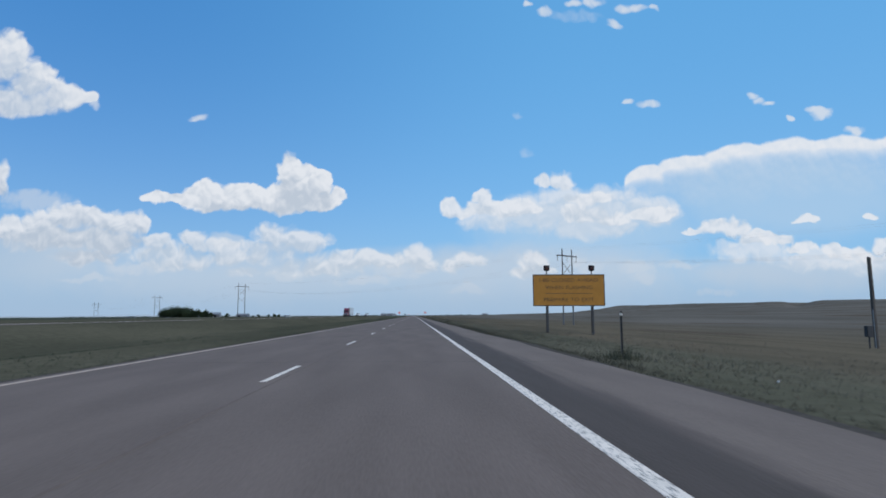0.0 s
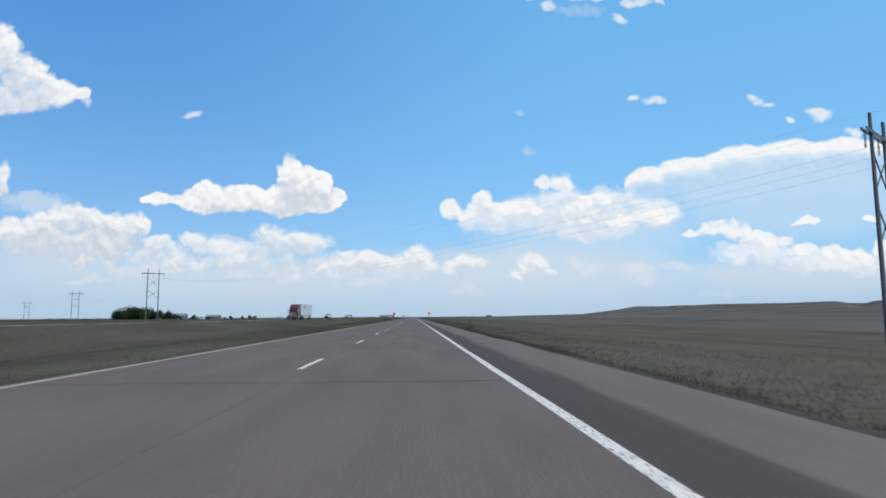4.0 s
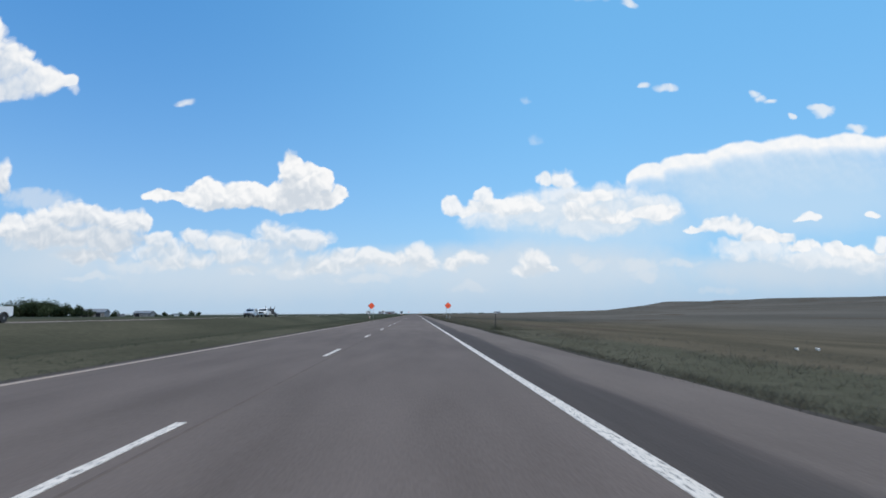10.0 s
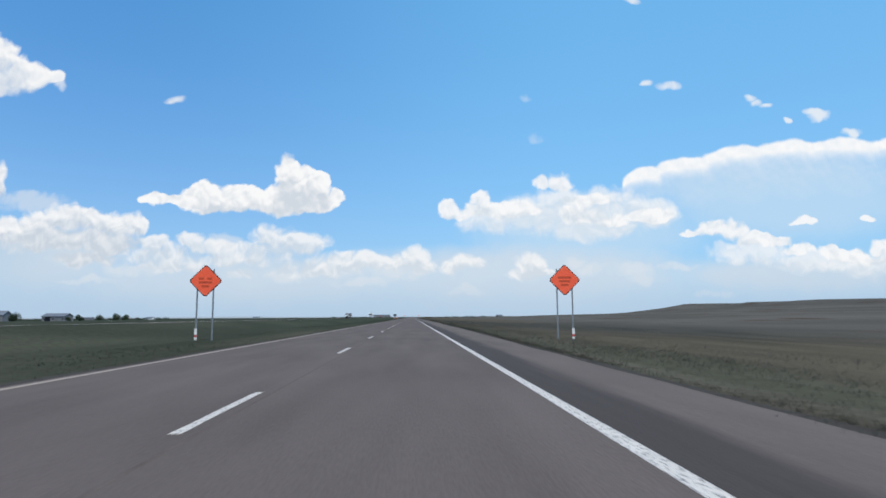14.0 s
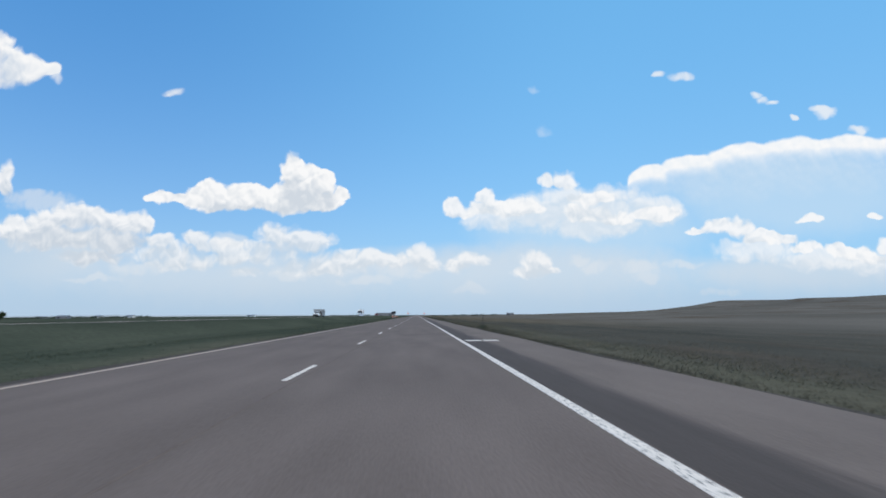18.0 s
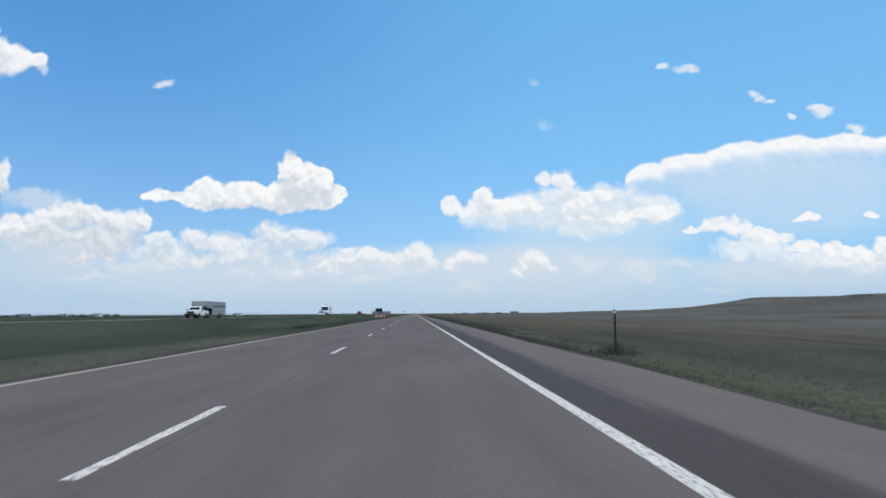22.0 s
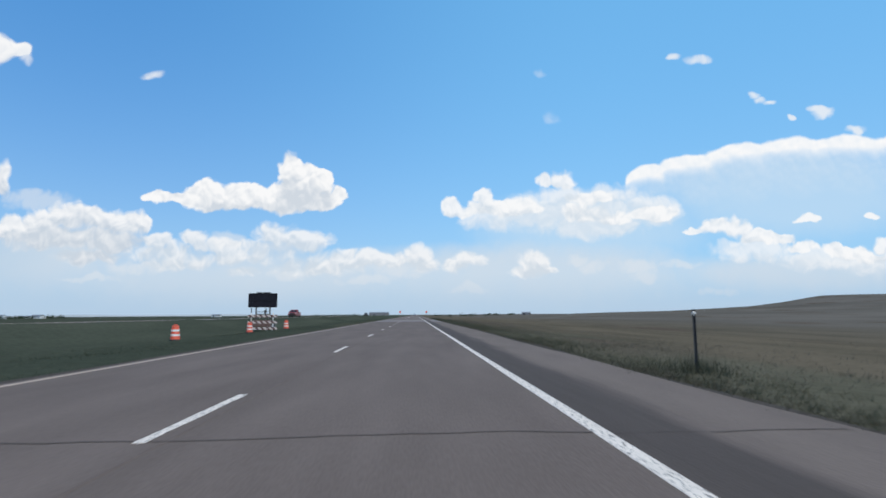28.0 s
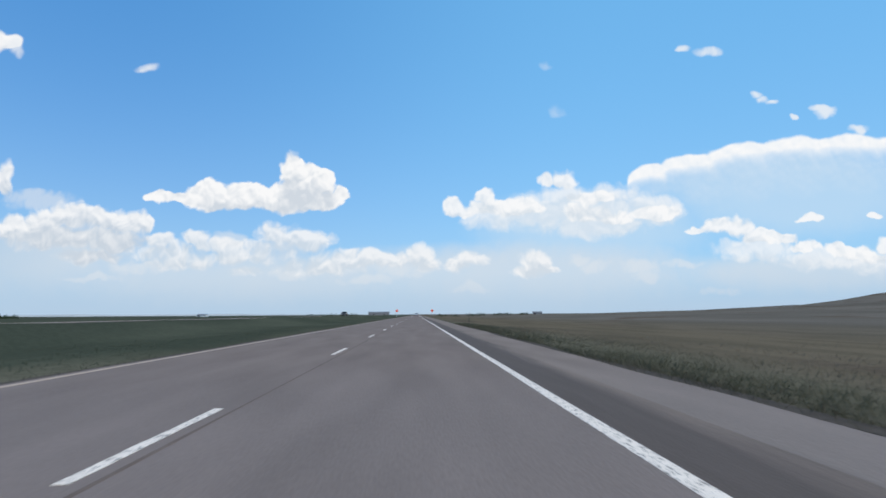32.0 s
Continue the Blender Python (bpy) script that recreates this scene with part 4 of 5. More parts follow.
frame_a = pylon()
for i in range(len(LINE)):
    if i != 1:
        copy_thing(frame_a, pylon_place(i))
frame_a.matrix_basis = pylon_place(1)
bases = [gz(p.x, p.y) for p in LINE]
for name, off, z, r in (("conductor", -4.5, 18.5, 0.009), ("conductor", 0, 18.5, 0.009), ("conductor", 4.5, 18.5, 0.009), ("shield_wire", -2.3, 22.4, 0.006), ("shield_wire", 2.3, 22.4, 0.006)):
    bm = bmesh.new()
    ring_prev = None
    for i in range(len(LINE) - 1):
        a = LINE[i] + CROSS * off * SIZE[i] + Vector((0, 0, bases[i] + z * SIZE[i]))
        b = LINE[i + 1] + CROSS * off * SIZE[i + 1] + Vector((0, 0, bases[i + 1] + z * SIZE[i + 1]))
        sag = 5.2 if r > 0.007 else 3.0
        for k in range(25 if i == len(LINE) - 2 else 24):
            f = k / 24
            c = a.lerp(b, f) - Vector((0, 0, sag * 4 * f * (1 - f)))
            side = CROSS * r
            ring = [bm.verts.new(c + side), bm.verts.new(c + Vector((0, 0, r))), bm.verts.new(c - side), bm.verts.new(c - Vector((0, 0, r)))]
            if ring_prev:
                for j in range(4):
                    bm.faces.new((ring_prev[j], ring_prev[(j + 1) % 4], ring[(j + 1) % 4], ring[j]))
            ring_prev = ring
    ob = new("power_cable", mesh_of("power_cable", bm, CABLE))
    tagged(ob, "sagging aluminium power cable strung between the H-frame pylons" if r > 0.007 else "thin steel shield wire strung along the pylon tops", "cable", "power line cables")


# ---- roadworks group in the median ----
def drum():
    t = thing("traffic_drum", pose(0, 0, 0), "orange and white plastic traffic drum on a rubber base", "traffic drum", "traffic drums")
    part("base_ring", lathe([(0.36, 0.0), (0.36, 0.05), (0.3, 0.09)], 20), RUBBER, t, "black rubber base")
    part("body", lathe([(0.29, 0.03), (0.285, 0.25), (0.262, 0.26), (0.255, 0.5), (0.24, 0.51), (0.232, 0.75), (0.215, 0.76), (0.21, 0.9), (0.17, 0.93)], 24), DRUM_ORANGE, t, "orange plastic body", smooth=False)
    for z0, z1, r in ((0.29, 0.41, 0.266), (0.57, 0.69, 0.245)):
        part("band", lathe([(r, z0), (r, z1)], 24), WHITE_SHEET, t, "white reflective band")
    bm = rod((-0.09, 0, 0.92), (-0.09, 0, 0.99), 0.018)
    rod((0.09, 0, 0.92), (0.09, 0, 0.99), 0.018, bm=bm)
    rod((-0.1, 0, 0.98), (0.1, 0, 0.98), 0.018, bm=bm)
    part("handle", bm, DRUM_ORANGE, t)
    return t


drum_a = drum()
SMALL = Matrix.Diagonal((0.88, 0.88, 0.88, 1))
drum_a.matrix_basis = at(-13.0, 855.5) @ SMALL
for x, y in ((-11.7, 865.6), (-10.95, 874.3)):
    copy_thing(drum_a, at(x, y, 30) @ SMALL)


def barricade():
    t = thing("barricade", pose(0, 0, 0), "three-rail barricade with dark red and white slanting stripes", "barricade")
    for z in (0.2, 0.72, 1.24):
        part("rail", box(-1.22, 1.22, -0.05, -0.025, z - 0.1, z + 0.1, 0.006), STRIPES, t, "striped reflective rail")
    for x in (-0.95, 0.87):
        part("upright", box(x - 0.03, x + 0.03, -0.022, 0.03, 0.0, 1.5), WHITE_SHEET, t, "white steel upright")
        part("foot", box(x - 0.03, x + 0.03, -0.7, 0.7, -0.03, 0.03), STEEL, t)
    return t


bar_a = barricade()
bar_a.matrix_basis = at(-12.7, 873.3, -2, 0.03)


def arrow_board():
    x, y = -13.1, 874.9
    t = thing("arrow_board", at(x, y, 2), "black unlit trailer-mounted arrow board behind barricades", "arrow board")
    dz = -gz(x, y)
    panel = part("board", box(-1.22, 1.22, -0.09, 0.02, 1.72 + dz, 2.94 + dz, 0.02), BOARD_BLACK, t, "matt black display board")
    lamp = lathe([(0.055, 0.0), (0.06, 0.03), (0.045, 0.045), (0.01, 0.05)], 12)
    bmesh.ops.transform(lamp, matrix=pose(0, 0, 0, 90), verts=lamp.verts)
    lamp_mesh = mesh_of("lamp", lamp, LAMP_OFF)
    spots = [(-1.05 + 0.21 * i, 2.23) for i in range(11)]
    spots += [(-0.84, 2.44), (-0.63, 2.63), (-0.84, 2.02), (-0.63, 1.83), (0.84, 2.44), (0.63, 2.63), (0.84, 2.02), (0.63, 1.83)]
    for lx, lz in spots:
        ob = new("lamp", lamp_mesh)
        ob.parent = panel
        ob.location = (lx, -0.09, lz + 0.1 + dz)
    for x0, x1 in ((-0.48, -0.08), (0.06, 0.62)):
        part("lamp_hood", box(x0, x1, -0.14, 0.06, 2.94 + dz, 3.0 + dz, 0.01), STEEL_DARK, t)
    for px in (-0.56, 0.6):
        part("mast", box(px - 0.05, px + 0.05, 0.02, 0.12, 0.45, 2.5 + dz), STEEL_DARK, t, "dark steel mast")
    for px in (-0.97, 0.27):
        part("guide_post", box(px - 0.03, px + 0.03, 0.04, 0.1, 0.45, 1.66 + dz), STEEL_DARK, t)
    part("winch", box(0.12, 0.3, 0.0, 0.12, 1.2 + dz, 1.5 + dz, 0.01), STEEL_DARK, t)
    part("mast_tie", box(-0.45, 0.45, 0.04, 0.1, 1.32 + dz, 1.37 + dz), STEEL_DARK, t)
    part("mast_tie", box(-0.52, 0.6, 0.04, 0.1, 1.1 + dz, 1.17 + dz), STEEL_DARK, t)
    part("solar_panel", box(-0.6, 0.6, 0.1, 0.75, 3.0 + dz, 3.03 + dz), GLASS_DARK, t, "dark solar panel")
    part("chassis", box(-0.85, 0.85, -0.25, 0.5, 0.38, 0.48, 0.01), CHASSIS_BROWN, t, "rusty brown chassis")
    part("battery_box", box(-0.75, 0.7, -0.15, 0.4, 0.48, 0.95, 0.02), CHASSIS_BROWN, t, "rusty brown battery box")
    part("drawbar", box(-0.05, 0.05, 0.5, 2.2, 0.38, 0.46), STEEL_DARK, t)
    part("jack", rod((0, 2.1, 0.0), (0, 2.1, 0.6), 0.03), STEEL, t)
    for sx in (-0.95, 0.95):
        wheel_at(t, sx, 0.12, 0.31, 0.31, 0.18)
    return t


# ---- vehicles: front towards -y, wheels on z = 0 ----
def wheel_at(parent, x, y, z, r, w, rim=None):
    tyre = lathe([(r * 0.62, -w / 2), (r * 0.92, -w / 2), (r, -w * 0.32), (r, w * 0.32), (r * 0.92, w / 2), (r * 0.62, w / 2)], 22)
    bmesh.ops.transform(tyre, matrix=pose(x, y, z, 0, 90, 0), verts=tyre.verts)
    wh = part("wheel", tyre, RUBBER, parent, "black rubber tyre")
    k = 1 if x > 0 else -1
    disc = lathe([(r * 0.62, -0.02), (r * 0.6, 0.03), (r * 0.3, 0.015), (r * 0.2, 0.05), (0.02, 0.055)], 18)
    bmesh.ops.transform(disc, matrix=pose(x + k * w * 0.38, y, z, 0, 90 * k, 0), verts=disc.verts)
    part("rim", disc, rim or STEEL, wh, "metal rim")
    return wh


def pane(points, parent, name="window", thick=0.012, mat=None):
    """A glass pane through four corner points."""
    bm = bmesh.new()
    vs = [bm.verts.new(p) for p in points]
    f = bm.faces.new(vs)
    f.normal_update()
    bmesh.ops.solidify(bm, geom=[f], thickness=thick)
    return part(name, bm, mat or GLASS_DARK, parent, "dark tinted glass")


def cabin(t, outline, half, belt, top, paint, lean=0.18, windows=(), name="cabin"):
    """A greenhouse whose sides lean in. outline: (y, z) from the foot of the windscreen round to the rear foot."""
    f = lambda z: lean * max(0.0, (z - belt) / (top - belt))
    part(name, slab(outline, -half, half, 0.035, f), paint, t)
    (y0, z0), (y1, z1) = outline[0], outline[1]
    (y2, z2), (y3, z3) = outline[-2], outline[-1]

    def on(y, z, sx, push):
        return (sx * (half - f(z) + push), y, z)

    d0 = 0.16
    for nm, (ya, za), (yb, zb), push in (("windscreen", (y0, z0), (y1, z1), -1), ("rear_window", (y3, z3), (y2, z2), 1)):
        a, b = Vector((0, ya, za)), Vector((0, yb, zb))
        n = Vector((0, push, 0.35)).normalized() * 0.012
        p, q = a.lerp(b, 0.12) + n, a.lerp(b, 0.88) + n
        ha, hb = half - f(p.z) - 0.1, half - f(q.z) - 0.1
        pane([(-ha, p.y, p.z), (ha, p.y, p.z), (hb, q.y, q.z), (-hb, q.y, q.z)], t, nm)
    for ya, yb, yc, yd in windows:
        zl, zh = belt + 0.05, top - 0.1
        for sx in (-1, 1):
            pane([on(ya, zl, sx, 0.008), on(yb, zl, sx, 0.008), on(yc, zh, sx, 0.008), on(yd, zh, sx, 0.008)], t, "side_window")


def mirrors(t, half, y, z, paint, s=1.0):
    for sx in (-1, 1):
        m = part("wing_mirror", box(sx * half + (0 if sx > 0 else -0.2 * s), sx * half + (0.2 * s if sx > 0 else 0), y - 0.05, y + 0.06, z - 0.07 * s, z + 0.1 * s, 0.02), paint, t)


def face(t, half, y, zl, zh, grille_z, paint_trim, lamp_h=0.16):
    """Headlamps, grille, bumper and plate bar at the front, lamps at the back."""
    for sx in (-1, 1):
        a, b = sorted((sx * half * 0.96, sx * half * 0.62))
        part("headlamp", box(a, b, y - 0.02, y + 0.12, zh - lamp_h, zh, 0.02), HEADLAMP, t, "clear headlamp")
    part("grille", box(-half * 0.58, half * 0.58, y - 0.025, y + 0.05, grille_z[0], grille_z[1], 0.01), PLASTIC, t, "black grille")
    part("bumper", box(-half * 0.98, half * 0.98, y - 0.07, y + 0.12, zl, zl + 0.26, 0.04), paint_trim, t)


def rear(t, half, y, zl, zh, trim):
    for sx in (-1, 1):
        a, b = sorted((sx * half * 0.97, sx * half * 0.8))
        part("tail_lamp", box(a, b, y - 0.05, y + 0.02, zh - 0.36, zh, 0.015), TAILLAMP, t, "red tail lamp")
    part("rear_bumper", box(-half * 0.98, half * 0.98, y - 0.1, y + 0.07, zl, zl + 0.22, 0.04), trim, t)


def pickup(m, label, paint, trim, dually=False, group=""):
    t = thing("pickup_truck", m, label, "pickup truck", group)
    h = 0.98
    part("body", slab([(-2.75, 0.55), (-2.78, 1.05), (-2.6, 1.2), (-1.35, 1.27), (-1.2, 1.25), (0.75, 1.25), (0.75, 0.45), (-1.1, 0.45), (-1.3, 0.78), (-1.7, 0.92), (-2.1, 0.78), (-2.3, 0.5)], -h, h, 0.045), paint, t)
    cabin(t, [(-1.3, 1.25), (-0.55, 1.86), (-0.4, 1.92), (0.55, 1.92), (0.75, 1.25)], h - 0.03, 1.25, 1.92, paint, 0.16, ((-0.95, -0.2, -0.2, -0.45), (-0.1, 0.6, 0.48, -0.1)))
    for sx in (-1, 1):
        a, b = sorted((sx * h, sx * (h - 0.09)))
        part("bed_side", slab([(0.78, 0.62), (0.78, 1.27), (2.75, 1.27), (2.75, 0.6), (2.35, 0.5), (2.15, 0.8), (1.75, 0.93), (1.35, 0.8), (1.15, 0.5), (0.9, 0.5)], a, b, 0.015), paint, t)
    part("bed_floor", box(-h + 0.09, h - 0.09, 0.78, 2.7, 0.78, 0.86), PLASTIC, t)
    part("tailgate", box(-h + 0.09, h - 0.09, 2.68, 2.75, 0.86, 1.27, 0.01), paint, t)
    part("chassis", box(-0.5, 0.5, -2.4, 2.6, 0.4, 0.56), PLASTIC, t)
    face(t, h, -2.78, 0.5, 1.12, (0.78, 1.14), trim)
    rear(t, h, 2.75, 0.5, 1.24, trim)
    mirrors(t, h, -1.0, 1.32, trim, 1.3)
    for sx in (-1, 1):
        wheel_at(t, sx * (h - 0.14), -1.7, 0.4, 0.4, 0.27)
        wheel_at(t, sx * (h - 0.14), 1.75, 0.4, 0.4, 0.27)
    for sx in (-1, 1):
        part("door_handle", box(sx * h - 0.015, sx * h + 0.015, -0.3, -0.12, 1.08, 1.12), trim, t)
    return t


def suv(m, label, paint, roof_rack=True):
    t = thing("suv", m, label, "car")
    h = 0.96
    part("body", slab([(-2.4, 0.5), (-2.42, 0.85), (-2.25, 1.02), (-1.25, 1.12), (2.3, 1.12), (2.38, 0.9), (2.36, 0.5), (2.0, 0.42), (1.8, 0.74), (1.42, 0.86), (1.05, 0.74), (0.88, 0.36), (-0.95, 0.36), (-1.1, 0.72), (-1.45, 0.86), (-1.82, 0.72), (-2.0, 0.42)], -h, h, 0.05), paint, t)
    cabin(t, [(-1.35, 1.1), (-0.5, 1.68), (-0.2, 1.74), (1.85, 1.72), (2.25, 1.1)], h - 0.03, 1.1, 1.74, paint, 0.2, ((-0.95, 0.0, 0.0, -0.4), (0.08, 1.0, 0.95, 0.08), (1.1, 2.0, 1.75, 1.05)))
    face(t, h, -2.42, 0.42, 0.98, (0.62, 0.9), PLASTIC)
    rear(t, h, 2.38, 0.42, 1.08, PLASTIC)
    mirrors(t, h, -0.9, 1.16, paint)
    if roof_rack:
        for sx in (-1, 1):
            part("roof_rail", rod((sx * 0.62, -0.1, 1.79), (sx * 0.62, 1.7, 1.78), 0.02), PLASTIC, t)
    for sx in (-1, 1):
        for y in (-1.46, 1.42):
            wheel_at(t, sx * (h - 0.12), y, 0.36, 0.36, 0.24)
    return t


def sedan(m, label, paint):
    t = thing("car", m, label, "car")
    h = 0.9
    part("body", slab([(-2.2, 0.4), (-2.24, 0.62), (-2.1, 0.76), (-1.2, 0.93), (1.5, 0.98), (2.2, 0.95), (2.26, 0.7), (2.22, 0.4), (1.85, 0.32), (1.7, 0.58), (1.38, 0.69), (1.06, 0.58), (0.92, 0.28), (-0.98, 0.28), (-1.1, 0.56), (-1.42, 0.69), (-1.74, 0.56), (-1.9, 0.32)], -h, h, 0.05), paint, t)
    cabin(t, [(-1.3, 0.92), (-0.35, 1.4), (-0.1, 1.45), (0.8, 1.44), (1.75, 0.96)], h - 0.04, 0.94, 1.45, paint, 0.22, ((-0.75, 0.2, 0.15, -0.22), (0.28, 1.2, 0.85, 0.26)))
    face(t, h, -2.24, 0.32, 0.74, (0.44, 0.6), paint, 0.12)
    rear(t, h, 2.26, 0.36, 0.92, paint)
    mirrors(t, h, -0.75, 0.98, paint, 0.8)
    for sx in (-1, 1):
        for y in (-1.42, 1.38):
            wheel_at(t, sx * (h - 0.11), y, 0.32, 0.32, 0.21)
    return t


def semi(m):
    t = thing("semi_truck", m, "red long-nosed semi truck hauling a white box trailer", "truck")
    h = 1.05
    part("hood", slab([(-4.4, 0.75), (-4.45, 1.45), (-4.2, 1.75), (-2.6, 2.0), (-2.5, 0.75)], -0.82, 0.82, 0.07, lambda z: 0.1 * max(0, z - 1.2)), PAINT_TRUCK_RED, t, "red hood")
    part("cab", slab([(-2.6, 0.75), (-2.6, 1.95), (-2.1, 2.85), (-0.9, 3.0), (-0.9, 0.75)], -h, h, 0.06), PAINT_TRUCK_RED, t, "red cab")
    part("sleeper", slab([(-0.9, 0.7), (-0.9, 3.0), (-0.75, 3.75), (0.9, 3.95), (1.1, 3.9), (1.1, 0.7)], -h - 0.06, h + 0.06, 0.07), PAINT_TRUCK_RED, t, "red sleeper box")
    part("roof_fairing", slab([(-2.2, 2.86), (-1.6, 3.35), (-0.7, 3.8), (-0.75, 3.0), (-1.0, 2.97)], -h + 0.06, h - 0.06, 0.05), PAINT_TRUCK_RED, t, "sloping red roof fairing")
    a, b = Vector((0, -2.6, 1.95)), Vector((0, -2.1, 2.85))
    p, q = a.lerp(b, 0.12), a.lerp(b, 0.86)
    for sx in (-1, 1):
        x0, x1 = sx * 0.03, sx * 0.95
        pane([(x0, p.y - 0.02, p.z), (x1, p.y - 0.02, p.z), (x1, q.y - 0.02, q.z), (x0, q.y - 0.02, q.z)], t, "windscreen")
        pane([(sx * (h + 0.006), -2.3, 1.95), (sx * (h + 0.006), -1.3, 1.95), (sx * (h + 0.006), -1.3, 2.65), (sx * (h + 0.006), -2.05, 2.65)], t, "side_window")
        pane([(sx * (h + 0.066), -0.5, 2.0), (sx * (h + 0.066), 0.2, 2.0), (sx * (h + 0.066), 0.2, 2.5), (sx * (h + 0.066), -0.5, 2.5)], t, "sleeper_window")
        part("headlamp", box(*sorted((sx * 0.62, sx * 0.95)), -4.4, -4.1, 0.95, 1.2, 0.03), HEADLAMP, t, "clear headlamp")
        part("exhaust_stack", rod((sx * 1.12, 1.3, 1.0), (sx * 1.12, 1.3, 4.05), 0.075), CHROME, t, "chrome exhaust stack")
        part("fuel_tank", rod((sx * 0.85, -1.6, 0.72), (sx * 0.85, 0.4, 0.72), 0.31, None, 18), CHROME, t, "polished fuel tank")
        part("wing_mirror", box(*sorted((sx * 1.2, sx * 1.42)), -2.55, -2.45, 1.9, 2.5, 0.03), CHROME, t)
        part("fender", slab([(-4.3, 0.7), (-4.15, 1.1), (-3.75, 1.25), (-3.3, 1.12), (-3.05, 0.7)], *sorted((sx * 0.8, sx * 1.16)), 0.04), PAINT_TRUCK_RED, t)
        wheel_at(t, sx * 0.98, -3.68, 0.51, 0.51, 0.3, CHROME)
        for y in (2.0, 3.3, 13.6, 14.9):
            wheel_at(t, sx * 0.94, y, 0.51, 0.51, 0.56)
        part("door_line", box(*sorted((sx * (h + 0.001), sx * (h + 0.012))), -2.4, -1.2, 1.86, 1.89), PLASTIC, t)
    part("grille", box(-0.55, 0.55, -4.52, -4.4, 0.9, 1.62, 0.03), CHROME, t, "chrome grille")
    for i in range(6):
        part("grille_bar", box(-0.5, 0.5, -4.54, -4.515, 0.97 + i * 0.1, 1.01 + i * 0.1), PLASTIC, t)
    part("bumper", box(-1.18, 1.18, -4.75, -4.4, 0.42, 0.85, 0.05), STEEL_DARK, t, "dark steel bumper")
    part("chassis", box(-0.45, 0.45, -4.2, 4.4, 0.7, 0.95), STEEL_DARK, t)
    trailer = part("trailer_box", box(-1.3, 1.3, 1.6, 17.2, 1.15, 4.1, 0.03), TRAILER_WHITE, t, "white box trailer")
    for i in range(15):
        for sx in (-1, 1):
            part("side_rib", box(*sorted((sx * 1.301, sx * 1.312)), 2.4 + i, 2.44 + i, 1.3, 3.95), TRAILER_WHITE, trailer)
    part("logo_patch", box(1.301, 1.31, 4.2, 6.0, 3.1, 3.5), PLASTIC, trailer, "dark lettering bar")
    part("logo_patch", box(1.301, 1.31, 4.6, 6.4, 2.85, 3.05), STEEL, trailer, "grey lettering bar")
    part("bottom_rail", box(-1.31, 1.31, 1.6, 17.2, 1.08, 1.2), STEEL, t)
    part("side_skirt", box(1.2, 1.24, 6.5, 12.2, 0.45, 1.08), TRAILER_WHITE, t, "white side skirt")
    part("side_skirt", box(-1.24, -1.2, 6.5, 12.2, 0.45, 1.08), TRAILER_WHITE, t, "white side skirt")
    for sx in (-0.6, 0.6):
        part("landing_leg", box(sx - 0.06, sx + 0.06, 4.9, 5.05, 0.25, 1.08), STEEL_DARK, t)
    part("underride_guard", box(-1.1, 1.1, 17.05, 17.15, 0.5, 0.6), STEEL, t)
    return t


WEST_Z = 0.45


def on_west(x, y):
    return pose(x, y, WEST_Z)


semi(on_west(-30.0, 276.0))
pickup(on_west(-31.4, 344.5), "white pickup truck with a black front on the oncoming carriageway", PAINT_CAR_WHITE, PLASTIC)
suv(on_west(-33.2, 425.0), "silver-white SUV with dark windows on the oncoming carriageway", PAINT_CAR_SILVER)
pickup(on_west(-33.6, 437.0), "white pickup truck towing a dark equipment trailer", PAINT_CAR_WHITE, CHROME)


def equipment_trailer(m):
    t = thing("equipment_trailer", m, "low dark trailer carrying folded farm machinery", "trailer")
    part("deck", box(-1.1, 1.1, 0, 5.2, 0.55, 0.68, 0.01), STEEL_DARK, t)
    part("drawbar", box(-0.06, 0.06, -1.3, 0.0, 0.52, 0.62), STEEL_DARK, t)
    for sx in (-1, 1):
        for y in (2.6, 3.5):
            wheel_at(t, sx * 0.98, y, 0.36, 0.36, 0.22)
    part("machine_body", slab([(0.5, 0.68), (0.5, 1.5), (1.2, 1.9), (2.2, 1.6), (2.6, 0.68)], -0.8, 0.8, 0.05), STEEL_DARK, t, "dark machine body")
    for i, (x, y, lean) in enumerate(((-0.7, 0.9, -0.3), (0.1, 1.0, 0.15), (0.75, 1.3, 0.35))):
        part("folded_arm", rod((x, y, 1.3), (x + lean, y + 0.2, 2.35), 0.12, 0.06, 8), STEEL_DARK, t)
    part("loader_frame", slab([(2.6, 0.68), (3.2, 1.2), (4.6, 1.0), (5.0, 0.68)], -0.7, 0.7, 0.03), STEEL_DARK, t)
    return t


equipment_trailer(on_west(-33.6, 441.3))


